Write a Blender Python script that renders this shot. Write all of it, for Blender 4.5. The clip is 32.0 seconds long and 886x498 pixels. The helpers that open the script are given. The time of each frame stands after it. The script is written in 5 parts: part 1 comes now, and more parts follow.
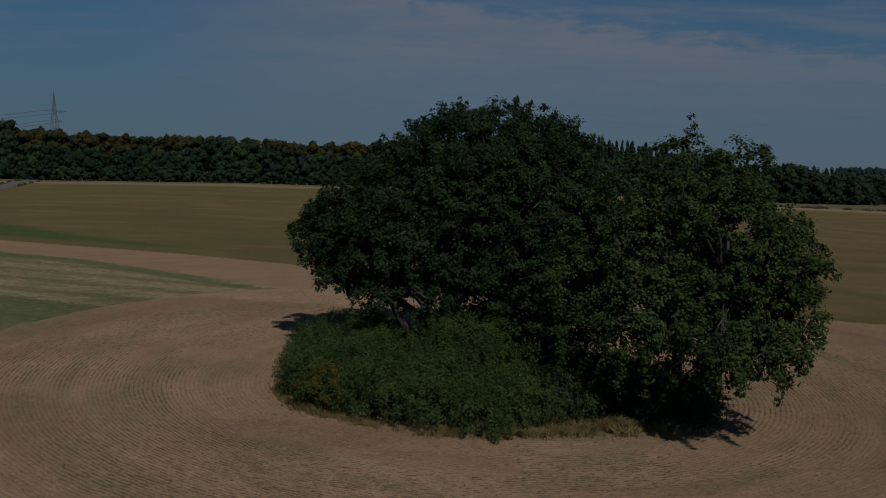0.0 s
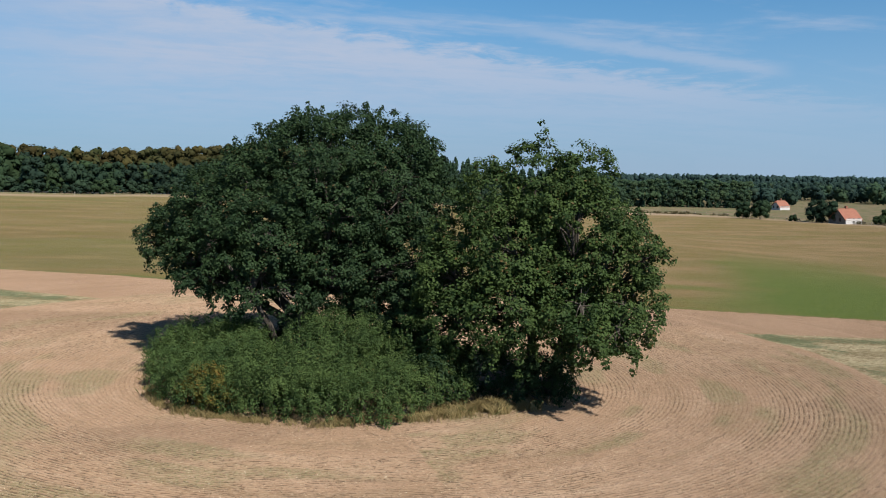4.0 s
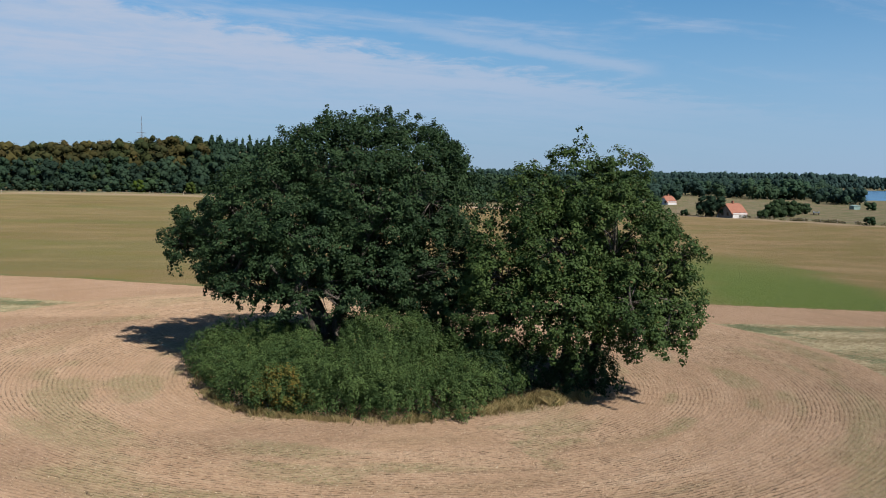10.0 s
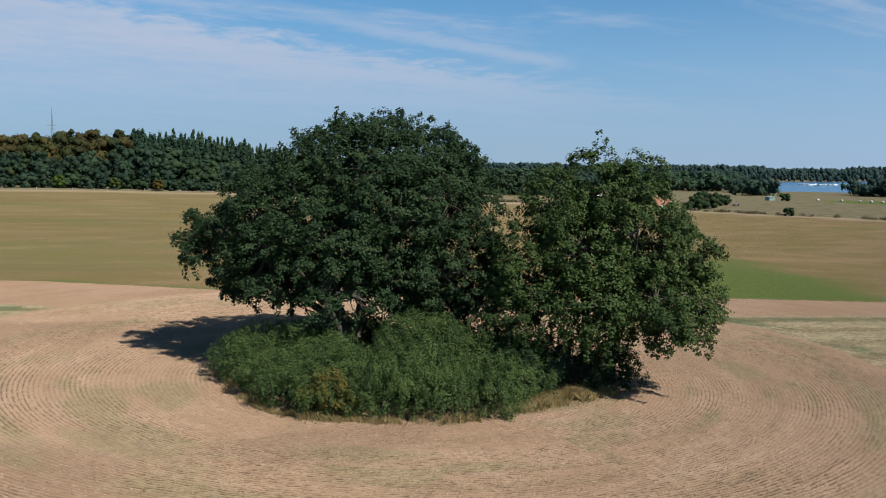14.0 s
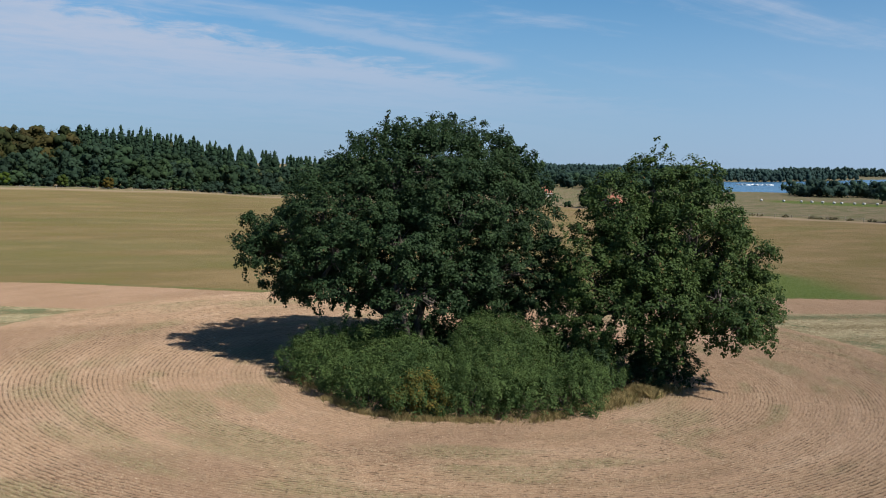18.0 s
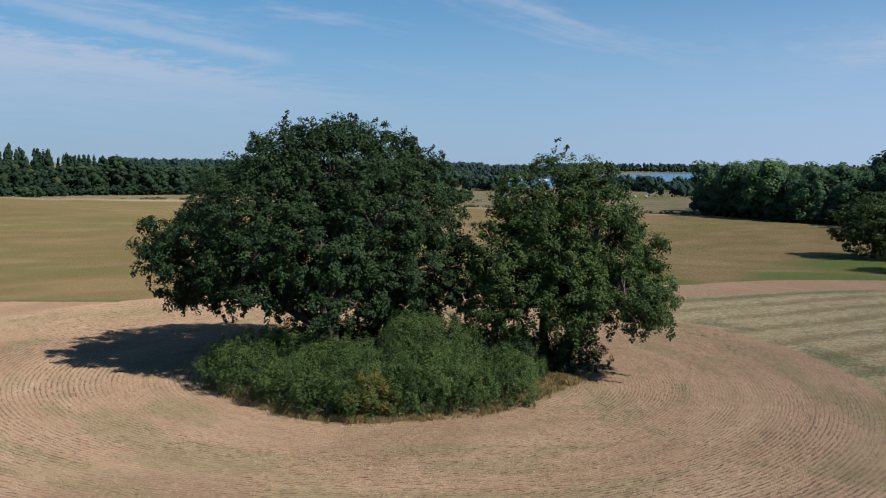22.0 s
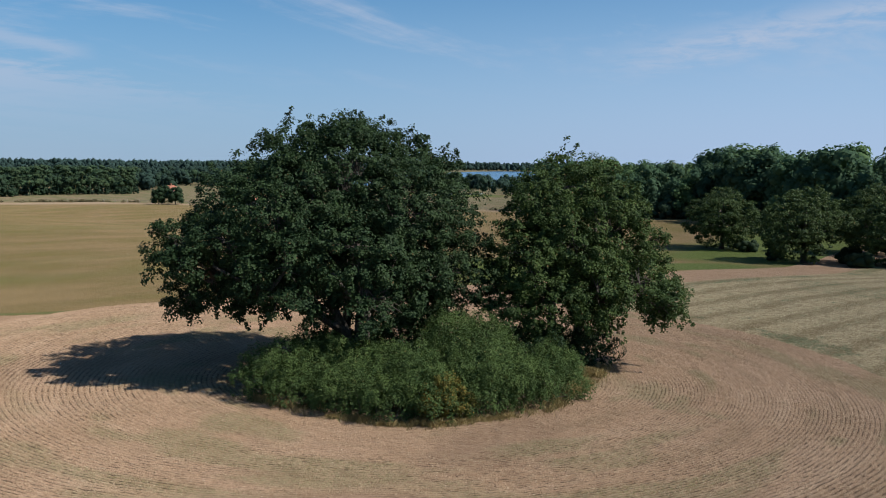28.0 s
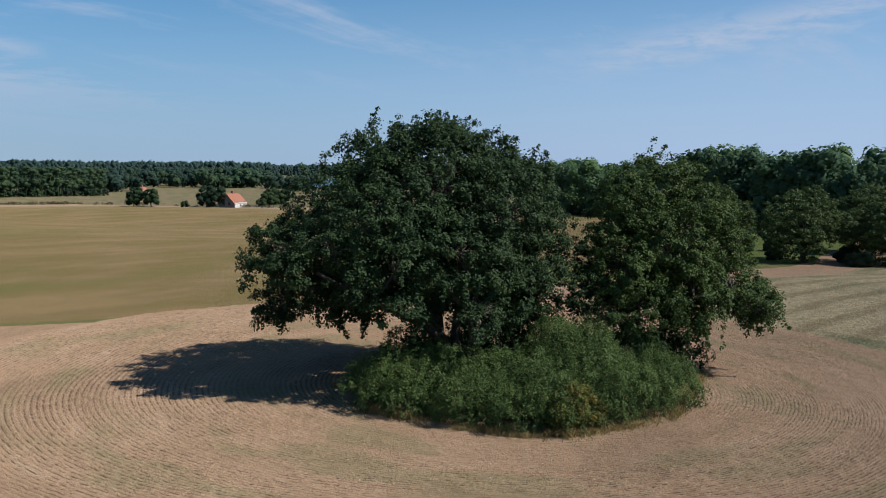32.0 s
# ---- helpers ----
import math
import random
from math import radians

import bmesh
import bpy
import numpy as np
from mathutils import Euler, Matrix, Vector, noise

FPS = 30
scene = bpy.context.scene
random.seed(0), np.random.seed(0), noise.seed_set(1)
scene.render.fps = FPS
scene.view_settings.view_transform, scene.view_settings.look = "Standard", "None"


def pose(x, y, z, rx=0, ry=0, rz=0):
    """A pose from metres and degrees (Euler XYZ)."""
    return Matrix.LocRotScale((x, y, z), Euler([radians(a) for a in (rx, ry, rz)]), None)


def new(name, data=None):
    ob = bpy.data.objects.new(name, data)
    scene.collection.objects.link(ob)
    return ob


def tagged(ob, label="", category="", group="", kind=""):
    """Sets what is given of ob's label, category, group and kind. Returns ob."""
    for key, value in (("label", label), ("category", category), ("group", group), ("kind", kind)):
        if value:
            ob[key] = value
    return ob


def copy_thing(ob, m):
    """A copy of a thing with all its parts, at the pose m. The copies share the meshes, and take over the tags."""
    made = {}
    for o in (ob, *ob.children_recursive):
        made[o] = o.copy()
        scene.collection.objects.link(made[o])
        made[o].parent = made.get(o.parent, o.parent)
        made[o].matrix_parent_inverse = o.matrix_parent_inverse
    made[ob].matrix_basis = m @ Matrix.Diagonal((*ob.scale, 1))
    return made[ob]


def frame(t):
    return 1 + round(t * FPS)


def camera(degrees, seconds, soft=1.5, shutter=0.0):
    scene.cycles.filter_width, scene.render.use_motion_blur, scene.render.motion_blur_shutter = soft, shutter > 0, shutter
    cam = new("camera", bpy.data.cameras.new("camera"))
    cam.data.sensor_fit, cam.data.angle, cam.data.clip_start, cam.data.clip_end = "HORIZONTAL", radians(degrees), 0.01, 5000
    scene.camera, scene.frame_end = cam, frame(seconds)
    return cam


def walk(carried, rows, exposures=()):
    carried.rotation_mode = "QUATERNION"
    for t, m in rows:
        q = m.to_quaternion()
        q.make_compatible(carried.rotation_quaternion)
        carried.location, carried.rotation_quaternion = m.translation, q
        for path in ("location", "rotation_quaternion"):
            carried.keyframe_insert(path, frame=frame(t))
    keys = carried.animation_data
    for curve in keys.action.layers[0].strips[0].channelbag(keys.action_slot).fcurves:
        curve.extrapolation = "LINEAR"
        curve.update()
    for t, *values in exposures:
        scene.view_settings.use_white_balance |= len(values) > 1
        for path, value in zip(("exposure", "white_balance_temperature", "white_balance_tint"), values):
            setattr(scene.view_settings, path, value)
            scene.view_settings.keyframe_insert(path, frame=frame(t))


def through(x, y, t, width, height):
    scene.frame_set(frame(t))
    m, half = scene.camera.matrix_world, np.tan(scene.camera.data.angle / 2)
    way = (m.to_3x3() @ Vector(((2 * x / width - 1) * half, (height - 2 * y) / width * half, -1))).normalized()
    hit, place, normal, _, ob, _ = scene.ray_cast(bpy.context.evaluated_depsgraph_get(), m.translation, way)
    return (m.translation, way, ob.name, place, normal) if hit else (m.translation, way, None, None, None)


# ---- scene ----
cam = camera(53.5, 32.0, soft=1.0)
# seconds, place in metres, heading, pitch and lean in degrees
ROWS = [
    (0, 0.00, 0.00, 11.35, 0.00, -5.60, 1.00),
    (0.5, -0.56, -0.18, 11.29, 7.28, -5.64, 0.91),
    (1, -1.12, -0.38, 11.25, 10.93, -5.61, 0.88),
    (1.5, -1.70, -0.60, 11.20, 7.99, -5.49, 0.93),
    (2, -2.30, -0.83, 11.15, 4.48, -5.34, 0.96),
    (2.5, -2.93, -1.07, 11.10, -0.76, -5.18, 0.96),
    (3, -3.58, -1.29, 11.06, -5.66, -5.05, 0.92),
    (3.5, -4.25, -1.45, 11.03, -10.28, -4.98, 0.86),
    (4, -4.95, -1.55, 11.02, -14.78, -4.92, 0.82),
    (4.5, -5.65, -1.59, 11.03, -20.13, -4.85, 0.77),
    (6.5, -8.49, -1.48, 11.11, -24.58, -4.94, 0.78),
    (7, -9.20, -1.41, 11.14, -24.08, -4.96, 0.78),
    (7.5, -9.91, -1.33, 11.18, -23.81, -5.02, 0.80),
    (8, -10.63, -1.24, 11.22, -23.51, -5.02, 0.80),
    (8.5, -11.35, -1.12, 11.26, -23.22, -5.05, 0.85),
    (9, -12.05, -0.96, 11.29, -22.91, -5.08, 0.88),
    (9.5, -12.75, -0.76, 11.31, -22.61, -5.09, 0.88),
    (10, -13.45, -0.55, 11.33, -22.31, -5.11, 0.86),
    (10.5, -14.15, -0.32, 11.34, -22.00, -5.12, 0.82),
    (11, -14.85, -0.09, 11.36, -21.73, -5.16, 0.79),
    (11.5, -15.55, 0.12, 11.40, -21.47, -5.19, 0.74),
    (12, -16.23, 0.33, 11.46, -21.49, -5.26, 0.73),
    (12.5, -16.94, 0.54, 11.54, -22.30, -5.30, 0.73),
    (13, -17.60, 0.74, 11.63, -24.36, -5.35, 0.67),
    (13.5, -18.28, 0.96, 11.72, -26.42, -5.44, 0.64),
    (14, -19.01, 1.19, 11.80, -27.58, -5.52, 0.66),
    (14.5, -19.78, 1.42, 11.85, -27.24, -5.57, 0.67),
    (16.5, -23.18, 2.57, 11.97, -29.98, -5.58, 0.97),
    (17, -24.00, 2.91, 11.99, -30.87, -5.58, 1.01),
    (17.5, -24.80, 3.32, 12.01, -31.09, -5.58, 1.01),
    (18, -25.59, 3.77, 12.03, -31.49, -5.57, 1.00),
    (18.5, -26.37, 4.23, 12.05, -32.56, -5.55, 0.97),
    (19, -27.16, 4.71, 12.06, -34.74, -5.55, 0.88),
    (19.5, -27.96, 5.21, 12.07, -37.06, -5.54, 0.83),
    (20, -28.75, 5.73, 12.09, -38.88, -5.53, 0.80),
    (20.5, -29.53, 6.28, 12.10, -40.61, -5.52, 0.79),
    (21, -30.31, 6.84, 12.12, -42.20, -5.53, 0.75),
    (21.5, -31.07, 7.42, 12.13, -43.77, -5.53, 0.69),
    (22, -31.84, 8.04, 12.14, -45.56, -5.55, 0.67),
    (22.5, -32.59, 8.70, 12.14, -47.34, -5.52, 0.68),
    (23, -33.30, 9.40, 12.12, -48.93, -5.52, 0.75),
    (23.5, -33.99, 10.14, 12.12, -50.40, -5.53, 0.76),
    (24, -34.66, 10.93, 12.12, -51.55, -5.53, 0.78),
    (24.5, -35.33, 11.75, 12.12, -52.14, -5.53, 0.79),
    (25, -35.95, 12.58, 12.12, -52.84, -5.54, 0.76),
    (25.5, -36.49, 13.39, 12.11, -53.45, -5.55, 0.75),
    (27.5, -38.49, 16.75, 11.99, -56.51, -5.50, 0.46),
    (28, -38.94, 17.61, 11.97, -57.43, -5.50, 0.51),
    (28.5, -39.34, 18.48, 11.96, -58.37, -5.49, 0.52),
    (29, -39.71, 19.37, 11.96, -58.82, -5.47, 0.49),
    (29.5, -40.05, 20.28, 11.98, -58.90, -5.46, 0.46),
    (30, -40.40, 21.20, 12.01, -58.80, -5.44, 0.44),
    (30.5, -40.75, 22.12, 12.02, -58.98, -5.43, 0.44),
    (31, -41.10, 23.02, 12.02, -59.24, -5.42, 0.41),
    (31.5, -41.44, 23.89, 12.00, -59.52, -5.42, 0.40),
    (32, -41.75, 24.74, 11.99, -59.92, -5.44, 0.42),
]
OPEN = 0.6     # stops; the clip fades in from black over its first second
FADE = [(t, OPEN + f) for t, f in ((0.0, -2.05), (0.1, -1.78), (0.2, -1.52), (0.3, -1.27), (0.4, -1.03), (0.5, -0.8), (0.6, -0.58), (0.7, -0.39),
                                   (0.8, -0.23), (0.9, -0.1), (1.0, 0.0), (32.0, 0.0))]
walk(cam, [(t, pose(x, y, z, 90 + pitch, 0, yaw) @ pose(0, 0, 0, 0, 0, lean)) for t, x, y, z, yaw, pitch, lean in ROWS], FADE)

# ---- light ----
SUN_FROM = Vector((0.32, -0.95, 0.0)).normalized()      # level bearing towards the sun
SUN_HIGH = radians(46)
sun_data = bpy.data.lights.new("sun", "SUN")
sun_data.energy, sun_data.angle, sun_data.color = 5.0, radians(0.55), (0.99, 0.945, 0.9)
sun = new("sun", sun_data)
sun_way = SUN_FROM * math.cos(SUN_HIGH) + Vector((0, 0, math.sin(SUN_HIGH)))
sun.rotation_mode = "QUATERNION"
sun.rotation_quaternion = sun_way.to_track_quat("Z", "Y")


def wire(nt, a, b):
    nt.links.new(a, b)


def node(nt, kind, props=None, **ins):
    """A shader node; ins: values or sockets by input name (spaces as underscores) or i0, i1..."""
    n = nt.nodes.new(kind)
    for k, v in (props or {}).items():
        setattr(n, k, v)
    for k, v in ins.items():
        s = n.inputs[int(k[1:])] if k[0] == "i" and k[1:].isdigit() else n.inputs[k.replace("_", " ")]
        if isinstance(v, bpy.types.NodeSocket):
            wire(nt, v, s)
        else:
            s.default_value = v
    return n


def maths(nt, op, a, b=0.0, c=0.0, clamp=False):
    return node(nt, "ShaderNodeMath", {"operation": op, "use_clamp": clamp}, i0=a, i1=b, i2=c).outputs[0]


def mixc(nt, f, a, b, blend="MIX"):
    n = node(nt, "ShaderNodeMix", {"data_type": "RGBA", "blend_type": blend}, i0=f)
    for k, v in ((6, a), (7, b)):
        if isinstance(v, bpy.types.NodeSocket):
            wire(nt, v, n.inputs[k])
        else:
            n.inputs[k].default_value = (*v[:3], 1)
    return n.outputs[2]


def step(nt, v, lo, hi, out0=0.0, out1=1.0):
    n = node(nt, "ShaderNodeMapRange", {"interpolation_type": "SMOOTHSTEP"}, i0=v, i1=lo, i2=hi, i3=out0, i4=out1)
    return n.outputs[0]


def noisy(nt, vec, scale, detail=3.0, rough=0.55, distort=0.0):
    return node(nt, "ShaderNodeTexNoise", None, Vector=vec, Scale=scale, Detail=detail, Roughness=rough, Distortion=distort).outputs[0]


def sky_world():
    w = bpy.data.worlds.new("sky")
    scene.world = w
    w.use_nodes = True
    nt = w.node_tree
    nt.nodes.clear()
    sky = node(nt, "ShaderNodeTexSky", {"sky_type": "NISHITA", "sun_disc": False, "sun_elevation": SUN_HIGH,
                                        "sun_rotation": math.atan2(SUN_FROM.x, SUN_FROM.y), "altitude": 60.0,
                                        "air_density": 1.0, "dust_density": 0.15, "ozone_density": 3.5})
    way = node(nt, "ShaderNodeTexCoord").outputs["Generated"]
    xyz = node(nt, "ShaderNodeSeparateXYZ", None, i0=way)
    x, y, z = xyz.outputs
    up = maths(nt, "MAXIMUM", z, 0.02)
    # cloud sheet: the way projected on a level layer
    lift = maths(nt, "ADD", up, 0.09)
    u, v = maths(nt, "DIVIDE", x, lift), maths(nt, "DIVIDE", y, lift)
    flat = node(nt, "ShaderNodeCombineXYZ", None, i0=u, i1=v, i2=0.0).outputs[0]
    turned = node(nt, "ShaderNodeMapping", None, Vector=flat, Rotation=(0, 0, radians(-32)), Scale=(0.35, 1.0, 1)).outputs[0]
    streak = noisy(nt, turned, 1.5, 7.0, 0.6, 0.6)
    puff = noisy(nt, flat, 4.5, 6.0, 0.62, 0.4)
    # the bank lies ahead of the first view, its upper edge falls away to the right
    head = maths(nt, "ARCTAN2", x, y)
    brow = maths(nt, "SUBTRACT", 0.185, maths(nt, "MULTIPLY", head, 0.145))
    inside = maths(nt, "SUBTRACT", maths(nt, "ADD", brow, maths(nt, "MULTIPLY", maths(nt, "SUBTRACT", puff, 0.5), 0.06)), z)
    bank = maths(nt, "MULTIPLY", step(nt, inside, -0.004, 0.02), step(nt, head, -0.42, -0.02))
    bank = maths(nt, "MULTIPLY", bank, step(nt, head, 0.95, 0.45))
    bank = maths(nt, "MULTIPLY", bank, step(nt, maths(nt, "ADD", streak, maths(nt, "MULTIPLY", puff, 0.5)), 0.5, 0.9, 0.55, 1.0))
    bank = maths(nt, "MULTIPLY", bank, step(nt, z, 0.02, 0.14, 0.2, 1.0))
    # a streak over the bank's right end, and torn patches to its left
    fall = maths(nt, "SUBTRACT", 0.17, maths(nt, "MULTIPLY", maths(nt, "SUBTRACT", head, 0.272), 0.17))
    beside = maths(nt, "ADD", maths(nt, "SUBTRACT", z, fall), maths(nt, "MULTIPLY", maths(nt, "SUBTRACT", puff, 0.5), 0.02))
    thread = maths(nt, "MULTIPLY", step(nt, maths(nt, "ABSOLUTE", beside), 0.013, 0.001), maths(nt, "MULTIPLY", step(nt, head, 0.2, 0.42), step(nt, head, 0.64, 0.59)))
    torn = maths(nt, "MULTIPLY", step(nt, maths(nt, "ADD", maths(nt, "MULTIPLY", puff, 0.5), maths(nt, "MULTIPLY", streak, 0.5)), 0.48, 0.62), maths(nt, "MULTIPLY", step(nt, head, -0.42, -0.2), step(nt, head, 0.2, -0.05)))
    torn = maths(nt, "MULTIPLY", torn, step(nt, z, 0.05, 0.11))
    bank = maths(nt, "MAXIMUM", bank, maths(nt, "MAXIMUM", maths(nt, "MULTIPLY", thread, 0.5), maths(nt, "MULTIPLY", torn, 0.65)))
    wisp = maths(nt, "MULTIPLY", step(nt, maths(nt, "ADD", streak, maths(nt, "MULTIPLY", puff, 0.25)), 0.6, 0.92), 0.75)
    wisp = maths(nt, "MULTIPLY", wisp, step(nt, z, 0.06, 0.16))
    # one long streak to the right of the last view
    rise = maths(nt, "ADD", 0.115, maths(nt, "MULTIPLY", maths(nt, "SUBTRACT", head, 1.2), 0.17))
    off = maths(nt, "ADD", maths(nt, "SUBTRACT", z, rise), maths(nt, "MULTIPLY", maths(nt, "SUBTRACT", puff, 0.5), 0.03))
    long = maths(nt, "MULTIPLY", step(nt, maths(nt, "ABSOLUTE", off), 0.032, 0.0), maths(nt, "MULTIPLY", step(nt, head, 1.12, 1.3), step(nt, head, 1.56, 1.46)))
    wisp = maths(nt, "MAXIMUM", wisp, maths(nt, "MULTIPLY", long, maths(nt, "MULTIPLY", step(nt, puff, 0.25, 0.7), 0.85)))
    amount = maths(nt, "MAXIMUM", bank, wisp)
    blue = mixc(nt, 1.0, sky.outputs[0], (0.55, 1.03, 1.26), "MULTIPLY")
    haze = mixc(nt, maths(nt, "ADD", step(nt, z, 0.24, 0.0, 0.02, 0.75), step(nt, head, 0.6, 1.5, 0.0, 0.15)), blue, mixc(nt, step(nt, head, 0.2, 1.5), (3.2, 4.45, 7.15), (4.95, 6.45, 9.5)))
    tint = mixc(nt, amount, haze, (5.5, 6.55, 8.5))
    back = node(nt, "ShaderNodeBackground", None, Color=tint, Strength=0.053)
    wire(nt, back.outputs[0], node(nt, "ShaderNodeOutputWorld").inputs[0])


sky_world()


# ---- materials ----
def material(name, build):
    m = bpy.data.materials.new(name)
    m.use_nodes = True
    nt = m.node_tree
    nt.nodes.clear()
    out = node(nt, "ShaderNodeOutputMaterial")
    wire(nt, build(nt), out.inputs[0])
    return m


def place(nt):
    return node(nt, "ShaderNodeNewGeometry").outputs["Position"]


def attr(nt, name):
    return node(nt, "ShaderNodeAttribute", {"attribute_name": name}).outputs["Fac"]


def principled(nt, color, rough=0.8, bump=None, strength=0.3, dist=0.05, **more):
    n = node(nt, "ShaderNodeBsdfPrincipled", None, Roughness=rough, **more)
    if isinstance(color, bpy.types.NodeSocket):
        wire(nt, color, n.inputs["Base Color"])
    else:
        n.inputs["Base Color"].default_value = (*color, 1)
    if bump is not None:
        wire(nt, node(nt, "ShaderNodeBump", None, Strength=strength, Distance=dist, Height=bump).outputs[0], n.inputs["Normal"])
    return n.outputs[0]


def leaf_material(name, dark, light, dry, through=0.3, dry_share=0.03, tinted=False):
    def build(nt):
        rnd = node(nt, "ShaderNodeNewGeometry").outputs["Random Per Island"]
        big = noisy(nt, place(nt), 0.12 if tinted else 0.75, 3.0)
        mix = maths(nt, "ADD", maths(nt, "MULTIPLY", rnd, 0.38), maths(nt, "MULTIPLY", step(nt, big, 0.32, 0.68), 0.62))
        col = mixc(nt, mix, dark, light)
        col = mixc(nt, maths(nt, "GREATER_THAN", rnd, 1.0 - dry_share), col, dry)
        if tinted:
            t = node(nt, "ShaderNodeAttribute", {"attribute_name": "tint"}).outputs["Color"]
            col = mixc(nt, 1.0, col, t, "MULTIPLY")
        face = principled(nt, col, 0.8 if tinted else 0.6)
        face.node.inputs["Specular IOR Level"].default_value = 0.12
        glow = node(nt, "ShaderNodeBsdfTranslucent", None, Color=mixc(nt, 0.5, col, light)).outputs[0]
        return node(nt, "ShaderNodeMixShader", None, i0=through, i1=face, i2=glow).outputs[0]
    return material(name, build)


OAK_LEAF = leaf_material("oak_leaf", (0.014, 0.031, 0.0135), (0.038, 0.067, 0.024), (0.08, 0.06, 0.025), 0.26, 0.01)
OAK_LEAF_LIGHT = leaf_material("oak_leaf_light", (0.021, 0.043, 0.014), (0.066, 0.102, 0.027), (0.1, 0.07, 0.025), 0.28, 0.015)
THORN_LEAF = leaf_material("thorn_leaf", (0.032, 0.062, 0.019), (0.087, 0.13, 0.038), (0.13, 0.12, 0.04), 0.32, 0.01)
YELLOW_LEAF = leaf_material("yellow_leaf", (0.08, 0.085, 0.02), (0.18, 0.15, 0.035), (0.24, 0.13, 0.03), 0.35, 0.08)
MEADOW_LEAF = leaf_material("meadow_oak_leaf", (0.016, 0.034, 0.012), (0.07, 0.105, 0.034), (0.1, 0.08, 0.03), 0.28, 0.01)
# distance haze put into the colour: blued, flattened leaf tones
HAZED_LEAF = leaf_material("hazed_ridge_leaf", (0.032, 0.052, 0.037), (0.042, 0.067, 0.045), (0.045, 0.06, 0.035), 0.5, 0.02, True)
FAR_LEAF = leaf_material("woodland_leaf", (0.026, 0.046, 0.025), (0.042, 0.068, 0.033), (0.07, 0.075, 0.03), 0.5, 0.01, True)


def bark_build(nt):
    p = node(nt, "ShaderNodeMapping", None, Vector=place(nt), Scale=(6, 6, 1.2)).outputs[0]
    n = noisy(nt, p, 2.0, 5.0, 0.65)
    return principled(nt, mixc(nt, step(nt, n, 0.3, 0.7), (0.03, 0.024, 0.019), (0.095, 0.078, 0.06)), 0.9, n, 0.8, 0.04)


BARK = material("bark", bark_build)


ROW = 0.25     # metres from furrow to furrow


def ground_build(nt):
    p = place(nt)
    fine = noisy(nt, p, 22.0, 3.0, 0.7)
    grain = noisy(nt, p, 7.0, 4.0, 0.7)
    clod = noisy(nt, p, 2.3, 4.0, 0.6)
    patch = noisy(nt, p, 0.16, 3.0, 0.55)
    wide = noisy(nt, p, 0.03, 3.0, 0.5)
    mid = noisy(nt, node(nt, "ShaderNodeMapping", None, Vector=p, Rotation=(0, 0, 0.42), Scale=(0.55, 1.0, 1.0)).outputs[0], 1.1, 4.0, 0.65)
    ring, arc, strong = attr(nt, "ring"), attr(nt, "arc"), attr(nt, "strong")
    wave = maths(nt, "SINE", maths(nt, "ADD", maths(nt, "MULTIPLY", ring, 2 * math.pi / ROW), maths(nt, "ADD", -math.pi / 2, maths(nt, "MULTIPLY", maths(nt, "SUBTRACT", grain, 0.5), 1.6))))
    lane = maths(nt, "FLOOR", maths(nt, "ADD", maths(nt, "DIVIDE", ring, ROW), 0.0))
    dash = noisy(nt, node(nt, "ShaderNodeCombineXYZ", None, i0=maths(nt, "MULTIPLY", lane, 3.7), i1=maths(nt, "MULTIPLY", arc, 2.2), i2=0.0).outputs[0], 1.0, 3.0, 0.7)
    row = maths(nt, "MULTIPLY", maths(nt, "MULTIPLY", step(nt, wave, 0.35, 0.95), step(nt, dash, 0.4, 0.56)), strong)
    ridge = maths(nt, "MULTIPLY", maths(nt, "MULTIPLY", step(nt, wave, 0.0, -0.8), step(nt, dash, 0.62, 0.42)), strong)
    drawn = node(nt, "ShaderNodeCombineXYZ", None, i0=maths(nt, "MULTIPLY", ring, 0.55), i1=maths(nt, "MULTIPLY", arc, 0.12), i2=0.0).outputs[0]
    swing = noisy(nt, drawn, 1.0, 4.0, 0.6)
    swath = node(nt, "ShaderNodeMapping", None, Vector=p, Rotation=(0, 0, radians(14)), Scale=(0.5, 1.3, 1.0)).outputs[0]
    tuft = noisy(nt, swath, 4.5, 3.0, 0.75)
    fleck = maths(nt, "ADD", maths(nt, "MULTIPLY", fine, 0.5), maths(nt, "MULTIPLY", grain, 0.5))
    # tilled soil: dusty pinkish earth with straw and dark clods
    speck = noisy(nt, p, 11.0, 2.0, 0.6)
    soil = mixc(nt, step(nt, patch, 0.35, 0.7), (0.253, 0.162, 0.098), (0.288, 0.189, 0.120))
    soil = mixc(nt, maths(nt, "MULTIPLY", step(nt, swing, 0.5, 0.66), 0.55), soil, (0.200, 0.133, 0.077))
    soil = mixc(nt, maths(nt, "MULTIPLY", step(nt, swing, 0.46, 0.3), 0.55), soil, (0.336, 0.235, 0.154))
    soil = mixc(nt, maths(nt, "MULTIPLY", attr(nt, "dark_soil"), 0.45), soil, (0.147, 0.090, 0.055))
    soil = mixc(nt, maths(nt, "MULTIPLY", attr(nt, "sprout"), step(nt, fleck, 0.4, 0.58)), soil, (0.127, 0.123, 0.054))
    soil = mixc(nt, maths(nt, "MULTIPLY", ridge, 0.4), soil, (0.347, 0.266, 0.170))
    # furrow bottoms darkened: their shade is put into the colour
    soil = mixc(nt, maths(nt, "MULTIPLY", row, 0.75), soil, (0.066, 0.046, 0.028))
    soil = mixc(nt, maths(nt, "MULTIPLY", step(nt, fleck, 0.54, 0.66), 0.6), soil, (0.385, 0.302, 0.198))
